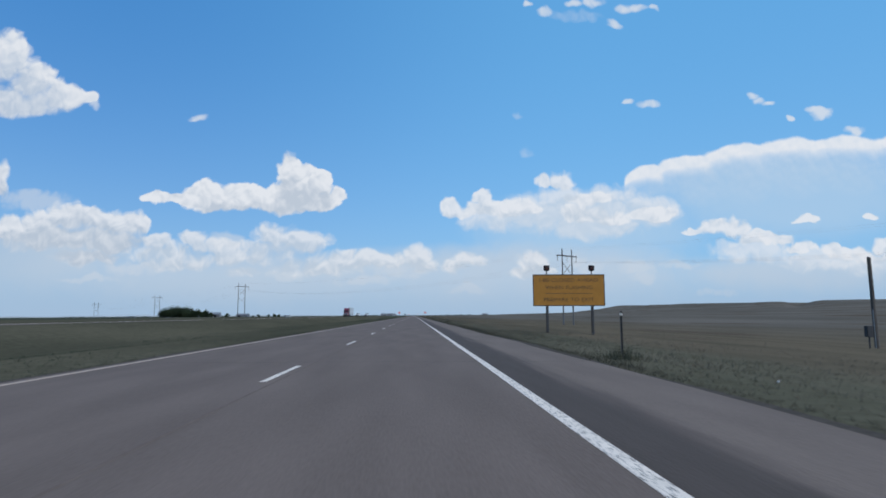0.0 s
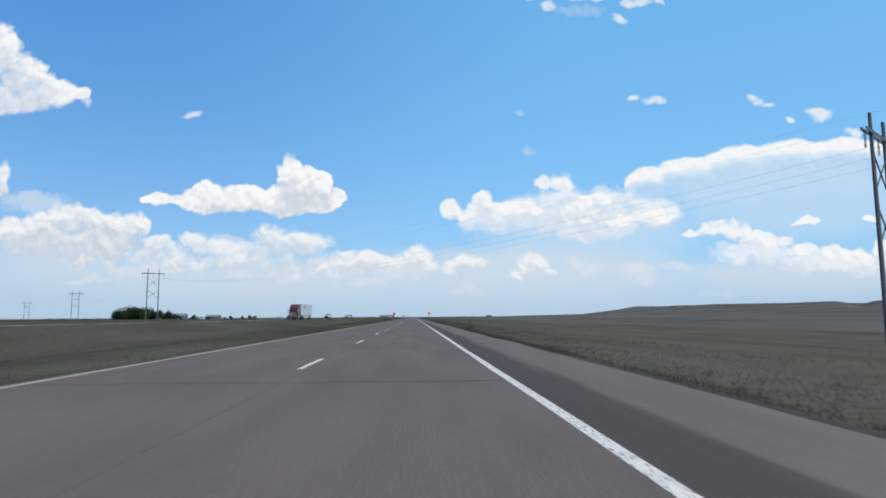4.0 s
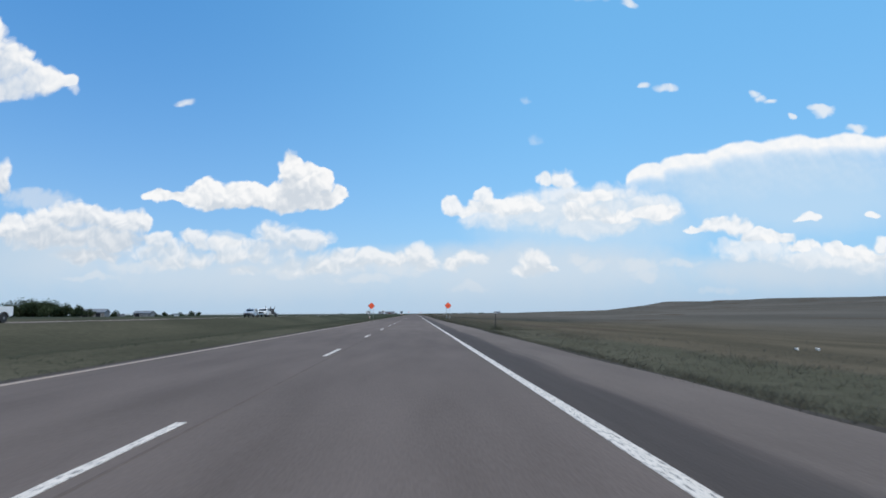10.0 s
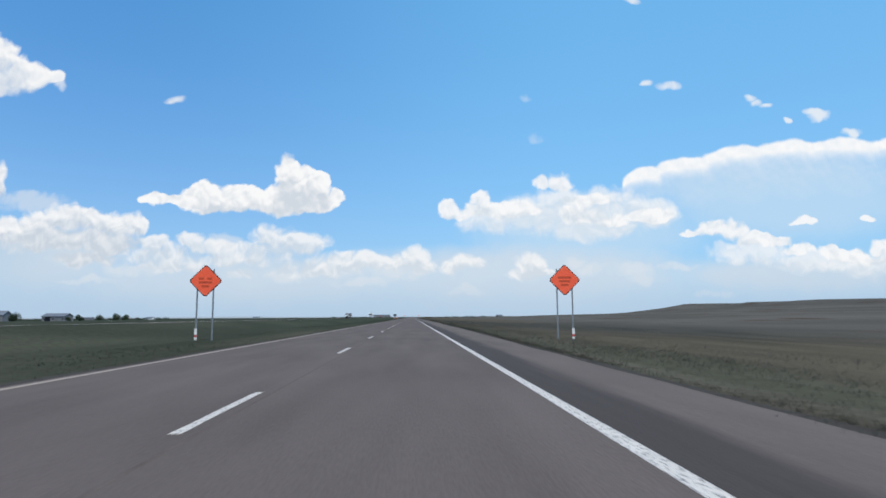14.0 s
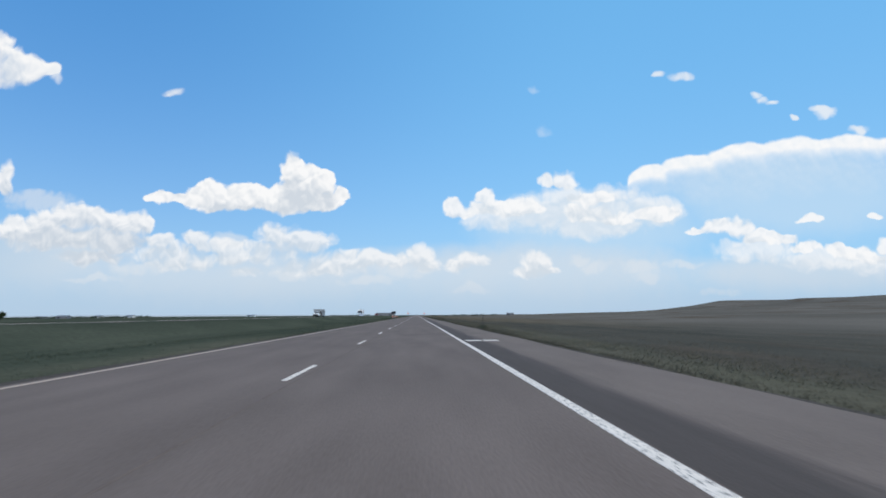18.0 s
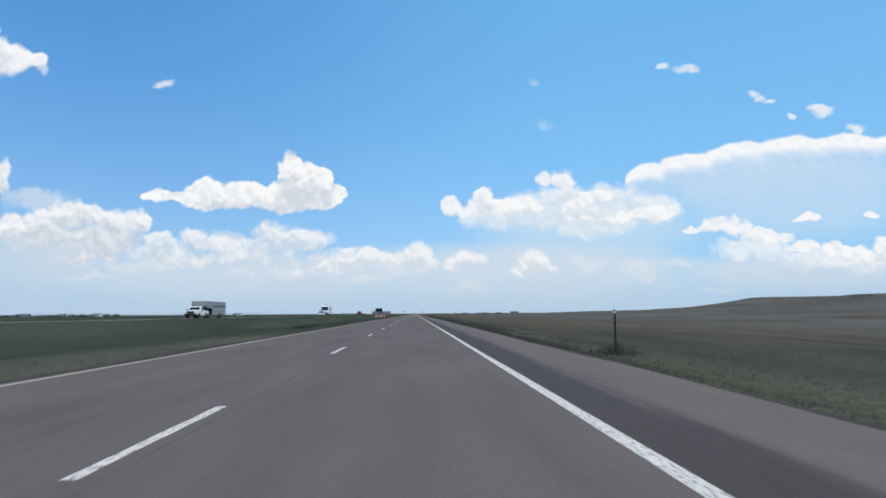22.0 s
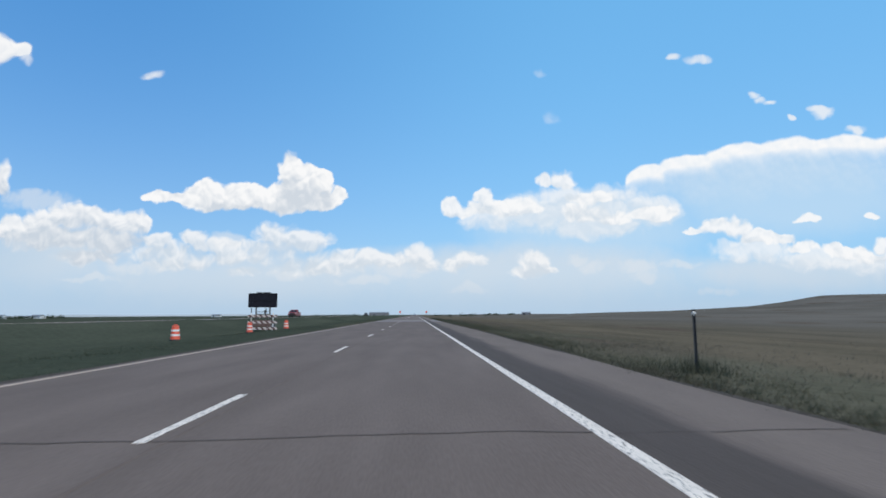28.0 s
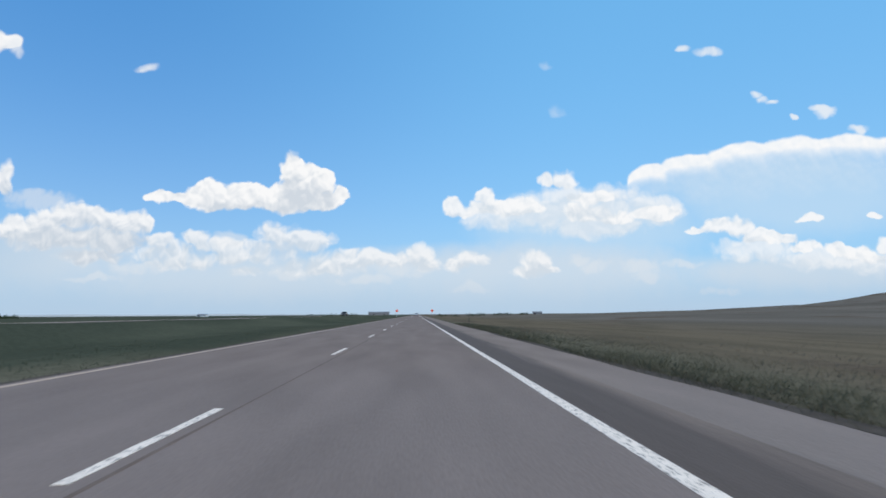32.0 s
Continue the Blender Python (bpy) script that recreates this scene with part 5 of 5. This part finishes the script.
def gooseneck(m):
    t = thing("livestock_trailer", m, "grey gooseneck trailer with a dark overhanging nose", "trailer")
    part("box", box(-1.2, 1.2, 3.4, 10.6, 0.5, 2.72, 0.04), TRAILER_GREY, t, "grey ribbed box")
    part("nose", slab([(0.75, 1.7), (0.4, 1.95), (0.4, 2.62), (0.6, 2.72), (3.4, 2.72), (3.4, 1.55)], -1.2, 1.2, 0.05), TRAILER_GREY, t, "overhanging nose")
    part("neck", box(-0.15, 0.15, 1.6, 1.85, 1.0, 1.7), STEEL_DARK, t)
    part("front_wall", box(-1.15, 1.15, 3.34, 3.4, 0.55, 1.55), PLASTIC, t, "dark front wall")
    part("roof_cap", box(-1.22, 1.22, 0.45, 10.6, 2.72, 2.8, 0.02), TRAILER_WHITE, t, "pale roof cap")
    for i in range(7):
        for sx in (-1, 1):
            part("side_rib", box(*sorted((sx * 1.2, sx * 1.22)), 3.8 + i, 3.88 + i, 0.55, 2.68), TRAILER_GREY, t)
    for sx in (-1, 1):
        part("vent_band", box(*sorted((sx * 1.2, sx * 1.225)), 3.7, 10.4, 1.9, 2.05), PLASTIC, t, "dark vent slot")
        for y in (7.0, 8.0):
            wheel_at(t, sx * 1.1, y, 0.4, 0.4, 0.26)
        part("fender", slab([(6.5, 0.75), (6.65, 0.92), (8.35, 0.92), (8.5, 0.75)], *sorted((sx * 1.2, sx * 1.3)), 0.01), STEEL, t)
        part("landing_jack", rod((sx * 0.7, 2.9, 0.3), (sx * 0.7, 2.9, 1.6), 0.06), STEEL_DARK, t)
    return t


pickup(on_west(-35.2, 752.5), "white pickup truck with dark grille towing a gooseneck trailer", PAINT_CAR_WHITE, PLASTIC)
gooseneck(on_west(-35.2, 753.0))
sedan(on_west(-26.6, 828.0), "silver-blue sedan on the oncoming carriageway", PAINT_CAR_SILVER)


def motorhome(m):
    t = thing("motorhome", m, "white motorhome with a dark windscreen and roof gear", "motorhome")
    h = 1.25
    part("body", slab([(-4.2, 0.55), (-4.3, 1.3), (-4.05, 3.1), (-3.8, 3.35), (5.0, 3.35), (5.1, 3.2), (5.1, 0.5)], -h, h, 0.08), PAINT_CAR_WHITE, t)
    pane([(-1.1, -4.27, 1.75), (1.1, -4.27, 1.75), (1.05, -4.12, 2.95), (-1.05, -4.12, 2.95)], t, "windscreen", 0.03)
    for sx in (-1, 1):
        for y in (-3.0, -1.2, 1.0, 3.0):
            pane([(sx * 1.256, y, 1.7), (sx * 1.256, y + 1.0, 1.7), (sx * 1.256, y + 1.0, 2.4), (sx * 1.256, y, 2.4)], t, "side_window")
        wheel_at(t, sx * 1.08, -2.7, 0.42, 0.42, 0.28)
        wheel_at(t, sx * 1.02, 2.4, 0.42, 0.42, 0.42)
        part("stripe", box(*sorted((sx * 1.251, sx * 1.258)), -4.0, 5.0, 1.05, 1.2), STEEL, t, "grey side stripe")
    face(t, h, -4.3, 0.5, 1.2, (0.9, 1.2), PLASTIC, 0.2)
    rear(t, h, 5.1, 0.5, 1.5, PLASTIC)
    mirrors(t, h, -3.9, 2.0, PLASTIC, 2.0)
    part("roof_unit", box(-0.5, 0.5, -2.6, -1.6, 3.35, 3.68, 0.06), TRAILER_GREY, t, "grey roof unit")
    part("roof_unit", box(-0.5, 0.5, 1.2, 2.2, 3.35, 3.65, 0.06), TRAILER_GREY, t, "grey roof unit")
    return t


motorhome(on_west(-29.5, 858.0))
pickup(on_west(-28.6, 968.5), "dark red pickup truck on the oncoming carriageway", PAINT_CAR_RED, PLASTIC)
suv(on_west(-27.5, 1166.0), "dark SUV far off on the oncoming carriageway", PLASTIC)
suv(pose(-0.3, 1262, 0, 0, 0, 180), "pale van far ahead in the driving lane", PAINT_CAR_SILVER, False)
arrow_board()

# ---- farm beyond the oncoming carriageway ----
def tree(seed, h, w, label="broad dark green shelterbelt tree beside the farm"):
    rng = random.Random(seed)
    t = thing("tree", pose(0, 0, 0), label, "tree", "farm trees")
    bm = rod((0, 0, -0.4), (0.1, 0, h * 0.35), 0.3, 0.22, 8)
    rod((0.1, 0, h * 0.35), (0.0, 0.1, h * 0.8), 0.22, 0.06, 7, bm=bm)
    lumps = []
    for i in range(9):
        a = i * 2.4 + rng.random()
        r = w * rng.uniform(0.25, 0.62)
        z = h * rng.uniform(0.32, 0.82)
        tip = (r * math.cos(a), r * math.sin(a), z)
        rod((0.05, 0.05, h * rng.uniform(0.2, 0.45)), tip, 0.1, 0.03, 6, bm=bm)
        lumps.append((Vector(tip), w * rng.uniform(0.28, 0.46)))
    lumps.append((Vector((0, 0, h * 0.82)), w * 0.36))
    part("trunk", bm, BARK, t)
    verts, faces = [], []
    for c, r in lumps:
        for _ in range(150):
            d = Vector((rng.gauss(0, 1), rng.gauss(0, 1), rng.gauss(0, 0.85))).normalized()
            p = c + d * r * rng.uniform(0.55, 1.06)
            if p.z < h * 0.1:
                continue
            s = rng.uniform(0.25, 0.55)
            u = Vector((rng.gauss(0, 1), rng.gauss(0, 1), rng.gauss(0, 1))).normalized()
            v = u.cross(d).normalized()
            k = len(verts)
            verts += [p - u * s, p + v * s * 0.7 + d * s * 0.2, p + u * s, p - v * s * 0.7 + d * s * 0.2]
            faces += [(k, k + 1, k + 2), (k, k + 2, k + 3)]
    me = bpy.data.meshes.new("crown")
    me.from_pydata(verts, [], faces)
    me.materials.append(LEAF)
    ob = new("crown", me)
    ob.parent = t
    return t


kinds = [tree(21, 9.5, 7.4), tree(22, 8.2, 6.8), tree(23, 10.5, 8.0)]
rng_farm = random.Random(9)
placed = []
for i in range(15):
    f = i / 14
    placed.append((-318 + 36 * f, 796 + rng_farm.uniform(-10, 10), 0.78 + 0.52 * math.sin(math.pi * (0.12 + 0.8 * f)) + rng_farm.uniform(-0.12, 0.1)))
for i in range(7):
    placed.append((-282 + 3.4 * i, 800 + rng_farm.uniform(-6, 6), rng_farm.uniform(0.75, 0.95)))
for x in (-243, -241, -206, -199, -186, -180, -174):
    placed.append((x, 800 + rng_farm.uniform(-6, 10), rng_farm.uniform(0.3, 0.5)))
for i, (x, y, k) in enumerate(placed):
    m = at(x, y, rng_farm.uniform(0, 360)) @ Matrix.Diagonal((k, k, k, 1))
    if i < 3:
        kinds[i].matrix_basis = m
    else:
        copy_thing(kinds[i % 3], m)


def barn(name, m, wx, wy, eave, ridge, wall_mat, label, doors=1):
    t = thing(name, m, label, "barn")
    part("wall", box(-wx / 2, wx / 2, -wy / 2, -wy / 2 + 0.2, -0.5, eave), wall_mat, t)
    part("wall", box(-wx / 2, wx / 2, wy / 2 - 0.2, wy / 2, -0.5, eave), wall_mat, t)
    for sx in (-1, 1):
        bm = slab([(-wy / 2 + 0.2, -0.5), (-wy / 2 + 0.2, eave), (0, ridge - 0.1), (wy / 2 - 0.2, eave), (wy / 2 - 0.2, -0.5)], *sorted((sx * wx / 2, sx * (wx / 2 - 0.2))))
        part("gable_wall", bm, wall_mat, t)
    for sy in (-1, 1):
        bm = bmesh.new()
        o = 0.5
        slope = (ridge - eave) / (wy / 2)
        vs = [bm.verts.new(p) for p in ((-wx / 2 - o, 0, ridge), (wx / 2 + o, 0, ridge), (wx / 2 + o, sy * (wy / 2 + o), eave - o * slope), (-wx / 2 - o, sy * (wy / 2 + o), eave - o * slope))]
        f = bm.faces.new(vs)
        f.normal_update()
        bmesh.ops.solidify(bm, geom=[f], thickness=0.15)
        part("roof", bm, BARN_ROOF, t, "pale metal roof")
    for i in range(doors):
        x = -wx / 4 + i * wx / 2
        part("door", box(x - 1.8, x + 1.8, -wy / 2 - 0.06, -wy / 2 - 0.01, -0.2, min(3.6, eave - 0.4)), BOARD_BLACK, t, "dark barn door")
    for x in (-wx * 0.4, 0.0, wx * 0.42):
        w = part("window", box(x - 0.5, x + 0.5, -wy / 2 - 0.05, -wy / 2 - 0.01, 1.6, 2.5), GLASS_DARK, t, "dark window")
        part("frame", box(x - 0.58, x + 0.58, -wy / 2 - 0.07, -wy / 2 - 0.052, 2.5, 2.6), HOUSE_WALL, w)
    return t


barn("barn", at(-264, 816, 8), 20, 12, 4.6, 7.2, BARN_WALL, "grey metal farm barn with a pale roof among trees", 2)
barn("shed", at(-226, 822, -5), 14.5, 9, 3.6, 5.4, BARN_WALL, "low grey farm shed with a pale metal roof")

# far farms and shelterbelts on the left-hand plain, and a low tree line past the bluff
rng_far = random.Random(31)
for x, y, wx, mat_wall in ((-560, 1760, 18, HOUSE_WALL), (-640, 1800, 14, HOUSE_WALL), (-705, 1790, 24, BARN_WALL), (-820, 2150, 20, HOUSE_WALL), (-990, 2200, 30, BARN_WALL), (-470, 2300, 22, HOUSE_WALL), (260, 2250, 20, BARN_WALL)):
    barn("farm_building", at(x, y, rng_far.uniform(-20, 20)), wx, 10, 4.2, 6.6, mat_wall, "distant pale farm building on the open plain")
barn("warehouse", at(-128, 3000, 4), 70, 22, 8.5, 11.5, BARN_WALL, "long low grey building far ahead beside the highway", 2)


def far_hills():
    """A low ridge where the left-hand plain ends, its pale colour standing for haze."""
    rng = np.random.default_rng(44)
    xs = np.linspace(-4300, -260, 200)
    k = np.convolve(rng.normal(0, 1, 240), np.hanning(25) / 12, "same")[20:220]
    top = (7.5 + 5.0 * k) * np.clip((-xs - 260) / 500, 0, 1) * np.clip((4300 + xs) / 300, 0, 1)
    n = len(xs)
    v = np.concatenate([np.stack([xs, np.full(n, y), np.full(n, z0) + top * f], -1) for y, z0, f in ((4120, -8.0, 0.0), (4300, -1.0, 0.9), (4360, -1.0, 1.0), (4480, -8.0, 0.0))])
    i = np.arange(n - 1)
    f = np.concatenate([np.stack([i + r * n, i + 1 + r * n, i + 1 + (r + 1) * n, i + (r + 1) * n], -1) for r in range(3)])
    ob = sheet_object("far_hills", v.tolist(), f.tolist(), FAR_HILL_HAZE)
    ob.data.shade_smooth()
    return tagged(ob, "low hills on the far horizon, coloured pale like distance haze", "hills", kind="structure")


far_hills()


def shelterbelt(points, h, seed, label):
    """A far row of trees, too small to tell apart."""
    rng = random.Random(seed)
    verts, faces = [], []
    for x, y, w in points:
        g = gz(x, y)
        for _ in range(int(26 * w / 8)):
            p = Vector((x + rng.uniform(-w, w), y + rng.uniform(-3, 3), g + h * rng.random() ** 0.8 * rng.uniform(0.5, 1)))
            for _ in range(6):
                q = p + Vector((rng.gauss(0, 0.9), rng.gauss(0, 0.9), rng.gauss(0, 0.7)))
                u = Vector((rng.gauss(0, 1), rng.gauss(0, 0.6), rng.gauss(0, 1))).normalized() * rng.uniform(0.6, 1.2)
                v = Vector((rng.gauss(0, 1), rng.gauss(0, 0.6), rng.gauss(0, 1))).normalized() * rng.uniform(0.6, 1.2)
                k = len(verts)
                verts += [q - u, q + v, q + u]
                faces.append((k, k + 1, k + 2))
    ob = sheet_object("shelterbelt", verts, faces, LEAF)
    return tagged(ob, label, "trees", kind="stuff")


shelterbelt([(-520 - 9 * i, 1750 + (i * 37) % 23, 6) for i in range(14)], 5, 1, "far dark shelterbelt on the plain")
shelterbelt([(-760 - 14 * i, 2100 + (i * 53) % 31, 9) for i in range(30)], 6, 2, "far dark shelterbelt on the plain")
shelterbelt([(-150 - 16 * i, 2400 + (i * 41) % 60, 8) for i in range(8)], 5, 3, "far scattered trees on the plain")
shelterbelt([(40 + 22 * i, 1900 + (i * 47) % 90, 7) for i in range(7)], 4, 4, "far scattered brush beside the bluff")
shelterbelt([(1285 + 9 * i, 4440, 6) for i in range(3)], 9, 6, "far grove on the horizon beyond the bluff")


# ---- the nearer clouds, on a backdrop of sky near the end of sight ----
def cloud_backdrop():
    far_y = 4550.0
    m = bpy.data.materials.new("near_clouds")
    m.use_nodes = True
    g = Graph(m.node_tree)
    geo = g.node("ShaderNodeNewGeometry")
    s = g.node("ShaderNodeSeparateXYZ")
    g.plug(s.inputs[0], geo.outputs["Position"])
    u, v = g.math("MULTIPLY", s.outputs[0], 1 / far_y), g.math("MULTIPLY", s.outputs[2], 1 / far_y)
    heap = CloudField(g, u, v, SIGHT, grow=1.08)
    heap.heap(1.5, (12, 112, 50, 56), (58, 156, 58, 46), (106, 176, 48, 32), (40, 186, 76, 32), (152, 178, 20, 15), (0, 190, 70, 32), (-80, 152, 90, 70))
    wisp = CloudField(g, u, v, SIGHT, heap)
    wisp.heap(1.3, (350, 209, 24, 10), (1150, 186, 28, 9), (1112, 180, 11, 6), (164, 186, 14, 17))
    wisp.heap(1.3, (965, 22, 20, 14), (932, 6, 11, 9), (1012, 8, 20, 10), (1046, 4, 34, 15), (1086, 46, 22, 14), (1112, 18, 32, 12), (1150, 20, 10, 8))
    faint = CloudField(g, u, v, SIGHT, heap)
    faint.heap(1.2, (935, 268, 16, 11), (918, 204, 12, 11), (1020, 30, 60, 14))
    cover = heap.cover(0.5, 0.9, 0.024, 0.9)
    thin = g.math("MULTIPLY", wisp.cover(1.3, 1.5), 0.85)
    thin = g.math("MAXIMUM", thin, g.math("MULTIPLY", faint.cover(1.6, 1.8), 0.28))
    glow = g.node("ShaderNodeEmission", Strength=SKY_GAIN)
    g.plug(glow.inputs[0], g.mix(thin, heap.tone(0.036, (6.3, 7.1, 8.1), (9.6, 9.65, 9.7), 1.2, 0.5), (8.4, 8.8, 9.2)))
    cover = g.math("MAXIMUM", cover, thin)
    clear = g.node("ShaderNodeBsdfTransparent")
    mix = g.node("ShaderNodeMixShader")
    g.plug(mix.inputs[0], cover)
    g.plug(mix.inputs[1], clear.outputs[0])
    g.plug(mix.inputs[2], glow.outputs[0])
    g.plug(g.node("ShaderNodeOutputMaterial").inputs[0], mix.outputs[0])
    ob = sheet_object("backdrop", [(-4400, far_y, 900), (4400, far_y, 900), (4400, far_y, 3000), (-4400, far_y, 3000)], [(0, 1, 2, 3)], m)
    return tagged(ob, "white heaped clouds in the blue summer sky", "sky", kind="structure")


cloud_backdrop()


# ---- verge grass ----
def tufts(name, x0, x1, y0, y1, count, h0, h1, mat, seed, label, edge=0.0, patchy=0.0):
    """Grass in tufts of bent blades, thicker towards the paving when edge is set."""
    rng = np.random.default_rng(seed)
    u = rng.random(count)
    if edge:
        u = u ** edge
    x = x0 + (x1 - x0) * u
    y = y0 + (y1 - y0) * rng.random(count)
    if 0 < x0 < 10:
        x = x + wander(y)
    z = ground_z(x, y) - 0.02
    verts = []
    n = 5
    rank = 1 + patchy * (np.sin(y / 2.7 + 3 * np.sin(y / 11)) * 0.5 + np.sin(y / 17 + x) * 0.5)
    for k in range(n):
        a = rng.random(count) * math.tau
        h = (h0 + (h1 - h0) * rng.random(count) ** 1.5) * rank
        w = 0.004 + 0.006 * rng.random(count)
        lean = h * (0.7 + 1.3 * rng.random(count))
        bx, by = x + rng.normal(0, 0.07, count), y + rng.normal(0, 0.07, count)
        px, py = -np.sin(a) * w, np.cos(a) * w
        verts.append(np.stack([np.stack([bx + px, by + py, z], -1), np.stack([bx - px, by - py, z], -1), np.stack([bx + np.cos(a) * lean, by + np.sin(a) * lean, z + h], -1)], 1))
    v = np.concatenate(verts).reshape(-1, 3)
    f = np.arange(len(v)).reshape(-1, 3)
    ob = sheet_object(name, v.tolist(), f.tolist(), mat)
    return tagged(ob, label, "grass", kind="stuff")


tufts("verge_grass", 4.8, 10, -5, 1000, 80000, 0.03, 0.11, BLADE, 1, "olive verge grass along the shoulder", 1.4, 0.35)
tufts("verge_grass_dry", 5.2, 16, -5, 1000, 46000, 0.04, 0.17, BLADE_DRY, 2, "dry seeding grass along the shoulder", 1.2, 0.35)
tufts("median_grass", -6.9, -16, -5, 1000, 80000, 0.03, 0.10, BLADE_GREEN, 3, "green median grass beside the pavement", 1.4, 0.3)
tufts("field_grass", 16, 60, -5, 1000, 16000, 0.06, 0.22, BLADE_DRY, 4, "dry prairie grass in the field")
tufts("edge_grass", 4.10, 4.95, -5, 1000, 56000, 0.05, 0.18, BLADE_DARK, 5, "ragged dark grass overhanging the shoulder edge", 0.0, 0.5)
tufts("edge_grass_tall", 4.5, 6.2, 690, 1000, 12000, 0.08, 0.32, BLADE_TALL, 7, "tall green grass standing along the shoulder edge", 1.3, 0.6)
tufts("edge_grass_median", -7.2, -6.42, -5, 1000, 30000, 0.02, 0.08, BLADE_DARK, 6, "ragged grass along the inner pavement edge", 0.0, 0.4)


def post_grass():
    """Unmown grass left standing round the foot of each roadside post."""
    rng = np.random.default_rng(8)
    each, n = 420, 420 * 12
    y = np.repeat(np.array(POST_Y[:12]), each) + rng.normal(0, 0.42, n)
    x = 5.45 + rng.normal(0, 0.28, n)
    z = ground_z(x, y) - 0.02
    a = rng.random(n) * math.tau
    h = 0.12 + 0.36 * rng.random(n) * np.exp(-((x - 5.45) / 0.5) ** 2)
    w, lean = 0.004 + 0.005 * rng.random(n), h * (0.2 + 0.4 * rng.random(n))
    px, py = -np.sin(a) * w, np.cos(a) * w
    tri = np.stack([np.stack([x + px, y + py, z], -1), np.stack([x - px, y - py, z], -1), np.stack([x + np.cos(a) * lean, y + np.sin(a) * lean, z + h], -1)], 1).reshape(-1, 3)
    ob = sheet_object("post_grass", tri.tolist(), np.arange(len(tri)).reshape(-1, 3).tolist(), BLADE_TALL)
    return tagged(ob, "tall unmown grass round the roadside posts", "grass", kind="stuff")


post_grass()


def weeds(x, y, w, seed):
    rng = np.random.default_rng(seed)
    n = 260
    px, py = x + rng.normal(0, w * 0.35, n), y + rng.normal(0, w * 0.8, n)
    z = ground_z(px, py) - 0.02
    a = rng.random(n) * math.tau
    h = 0.05 + 0.16 * rng.random(n)
    k = 0.012 + 0.014 * rng.random(n)
    tri = np.stack([np.stack([px - np.sin(a) * k, py + np.cos(a) * k, z], -1), np.stack([px + np.sin(a) * k, py - np.cos(a) * k, z], -1), np.stack([px + np.cos(a) * h * 0.5, py + np.sin(a) * h * 0.5, z + h], -1)], 1).reshape(-1, 3)
    ob = sheet_object("weed_clump", tri.tolist(), np.arange(len(tri)).reshape(-1, 3).tolist(), LEAF)
    return tagged(ob, "dark green weed clump in the median grass", "weeds", kind="stuff")


for i, (x, y, w) in enumerate(((-9.6, 711.0, 0.5), (-8.9, 703.5, 0.6), (-9.3, 701.5, 0.5))):
    weeds(x, y, w, 60 + i)


def litter(x, y, size, seed):
    """A crumpled scrap of paper in the verge."""
    rng = random.Random(seed)
    bm = bmesh.new()
    bmesh.ops.create_icosphere(bm, subdivisions=2, radius=1)
    for v in bm.verts:
        v.co *= rng.uniform(0.65, 1.1)
    bmesh.ops.transform(bm, matrix=Matrix.Diagonal((size * 0.8, size * 0.7, size, 1)), verts=bm.verts)
    ob = new("paper_scrap", mesh_of("paper_scrap", bm, PAPER))
    ob.matrix_world = at(x, y, seed * 40, size * 0.75)
    return tagged(ob, "crumpled white paper scrap lying in the verge grass", "litter", "roadside litter")


for x, y, size in ((5.27, 886.0, 0.036), (5.0, 885.4, 0.022), (6.3, 10.2, 0.026), (16.4, 325.2, 0.07), (17.0, 326.3, 0.05), (17.6, 325.6, 0.08), (18.3, 326.8, 0.06)):
    litter(x, y, size, int(x * 10) + int(y) % 7)
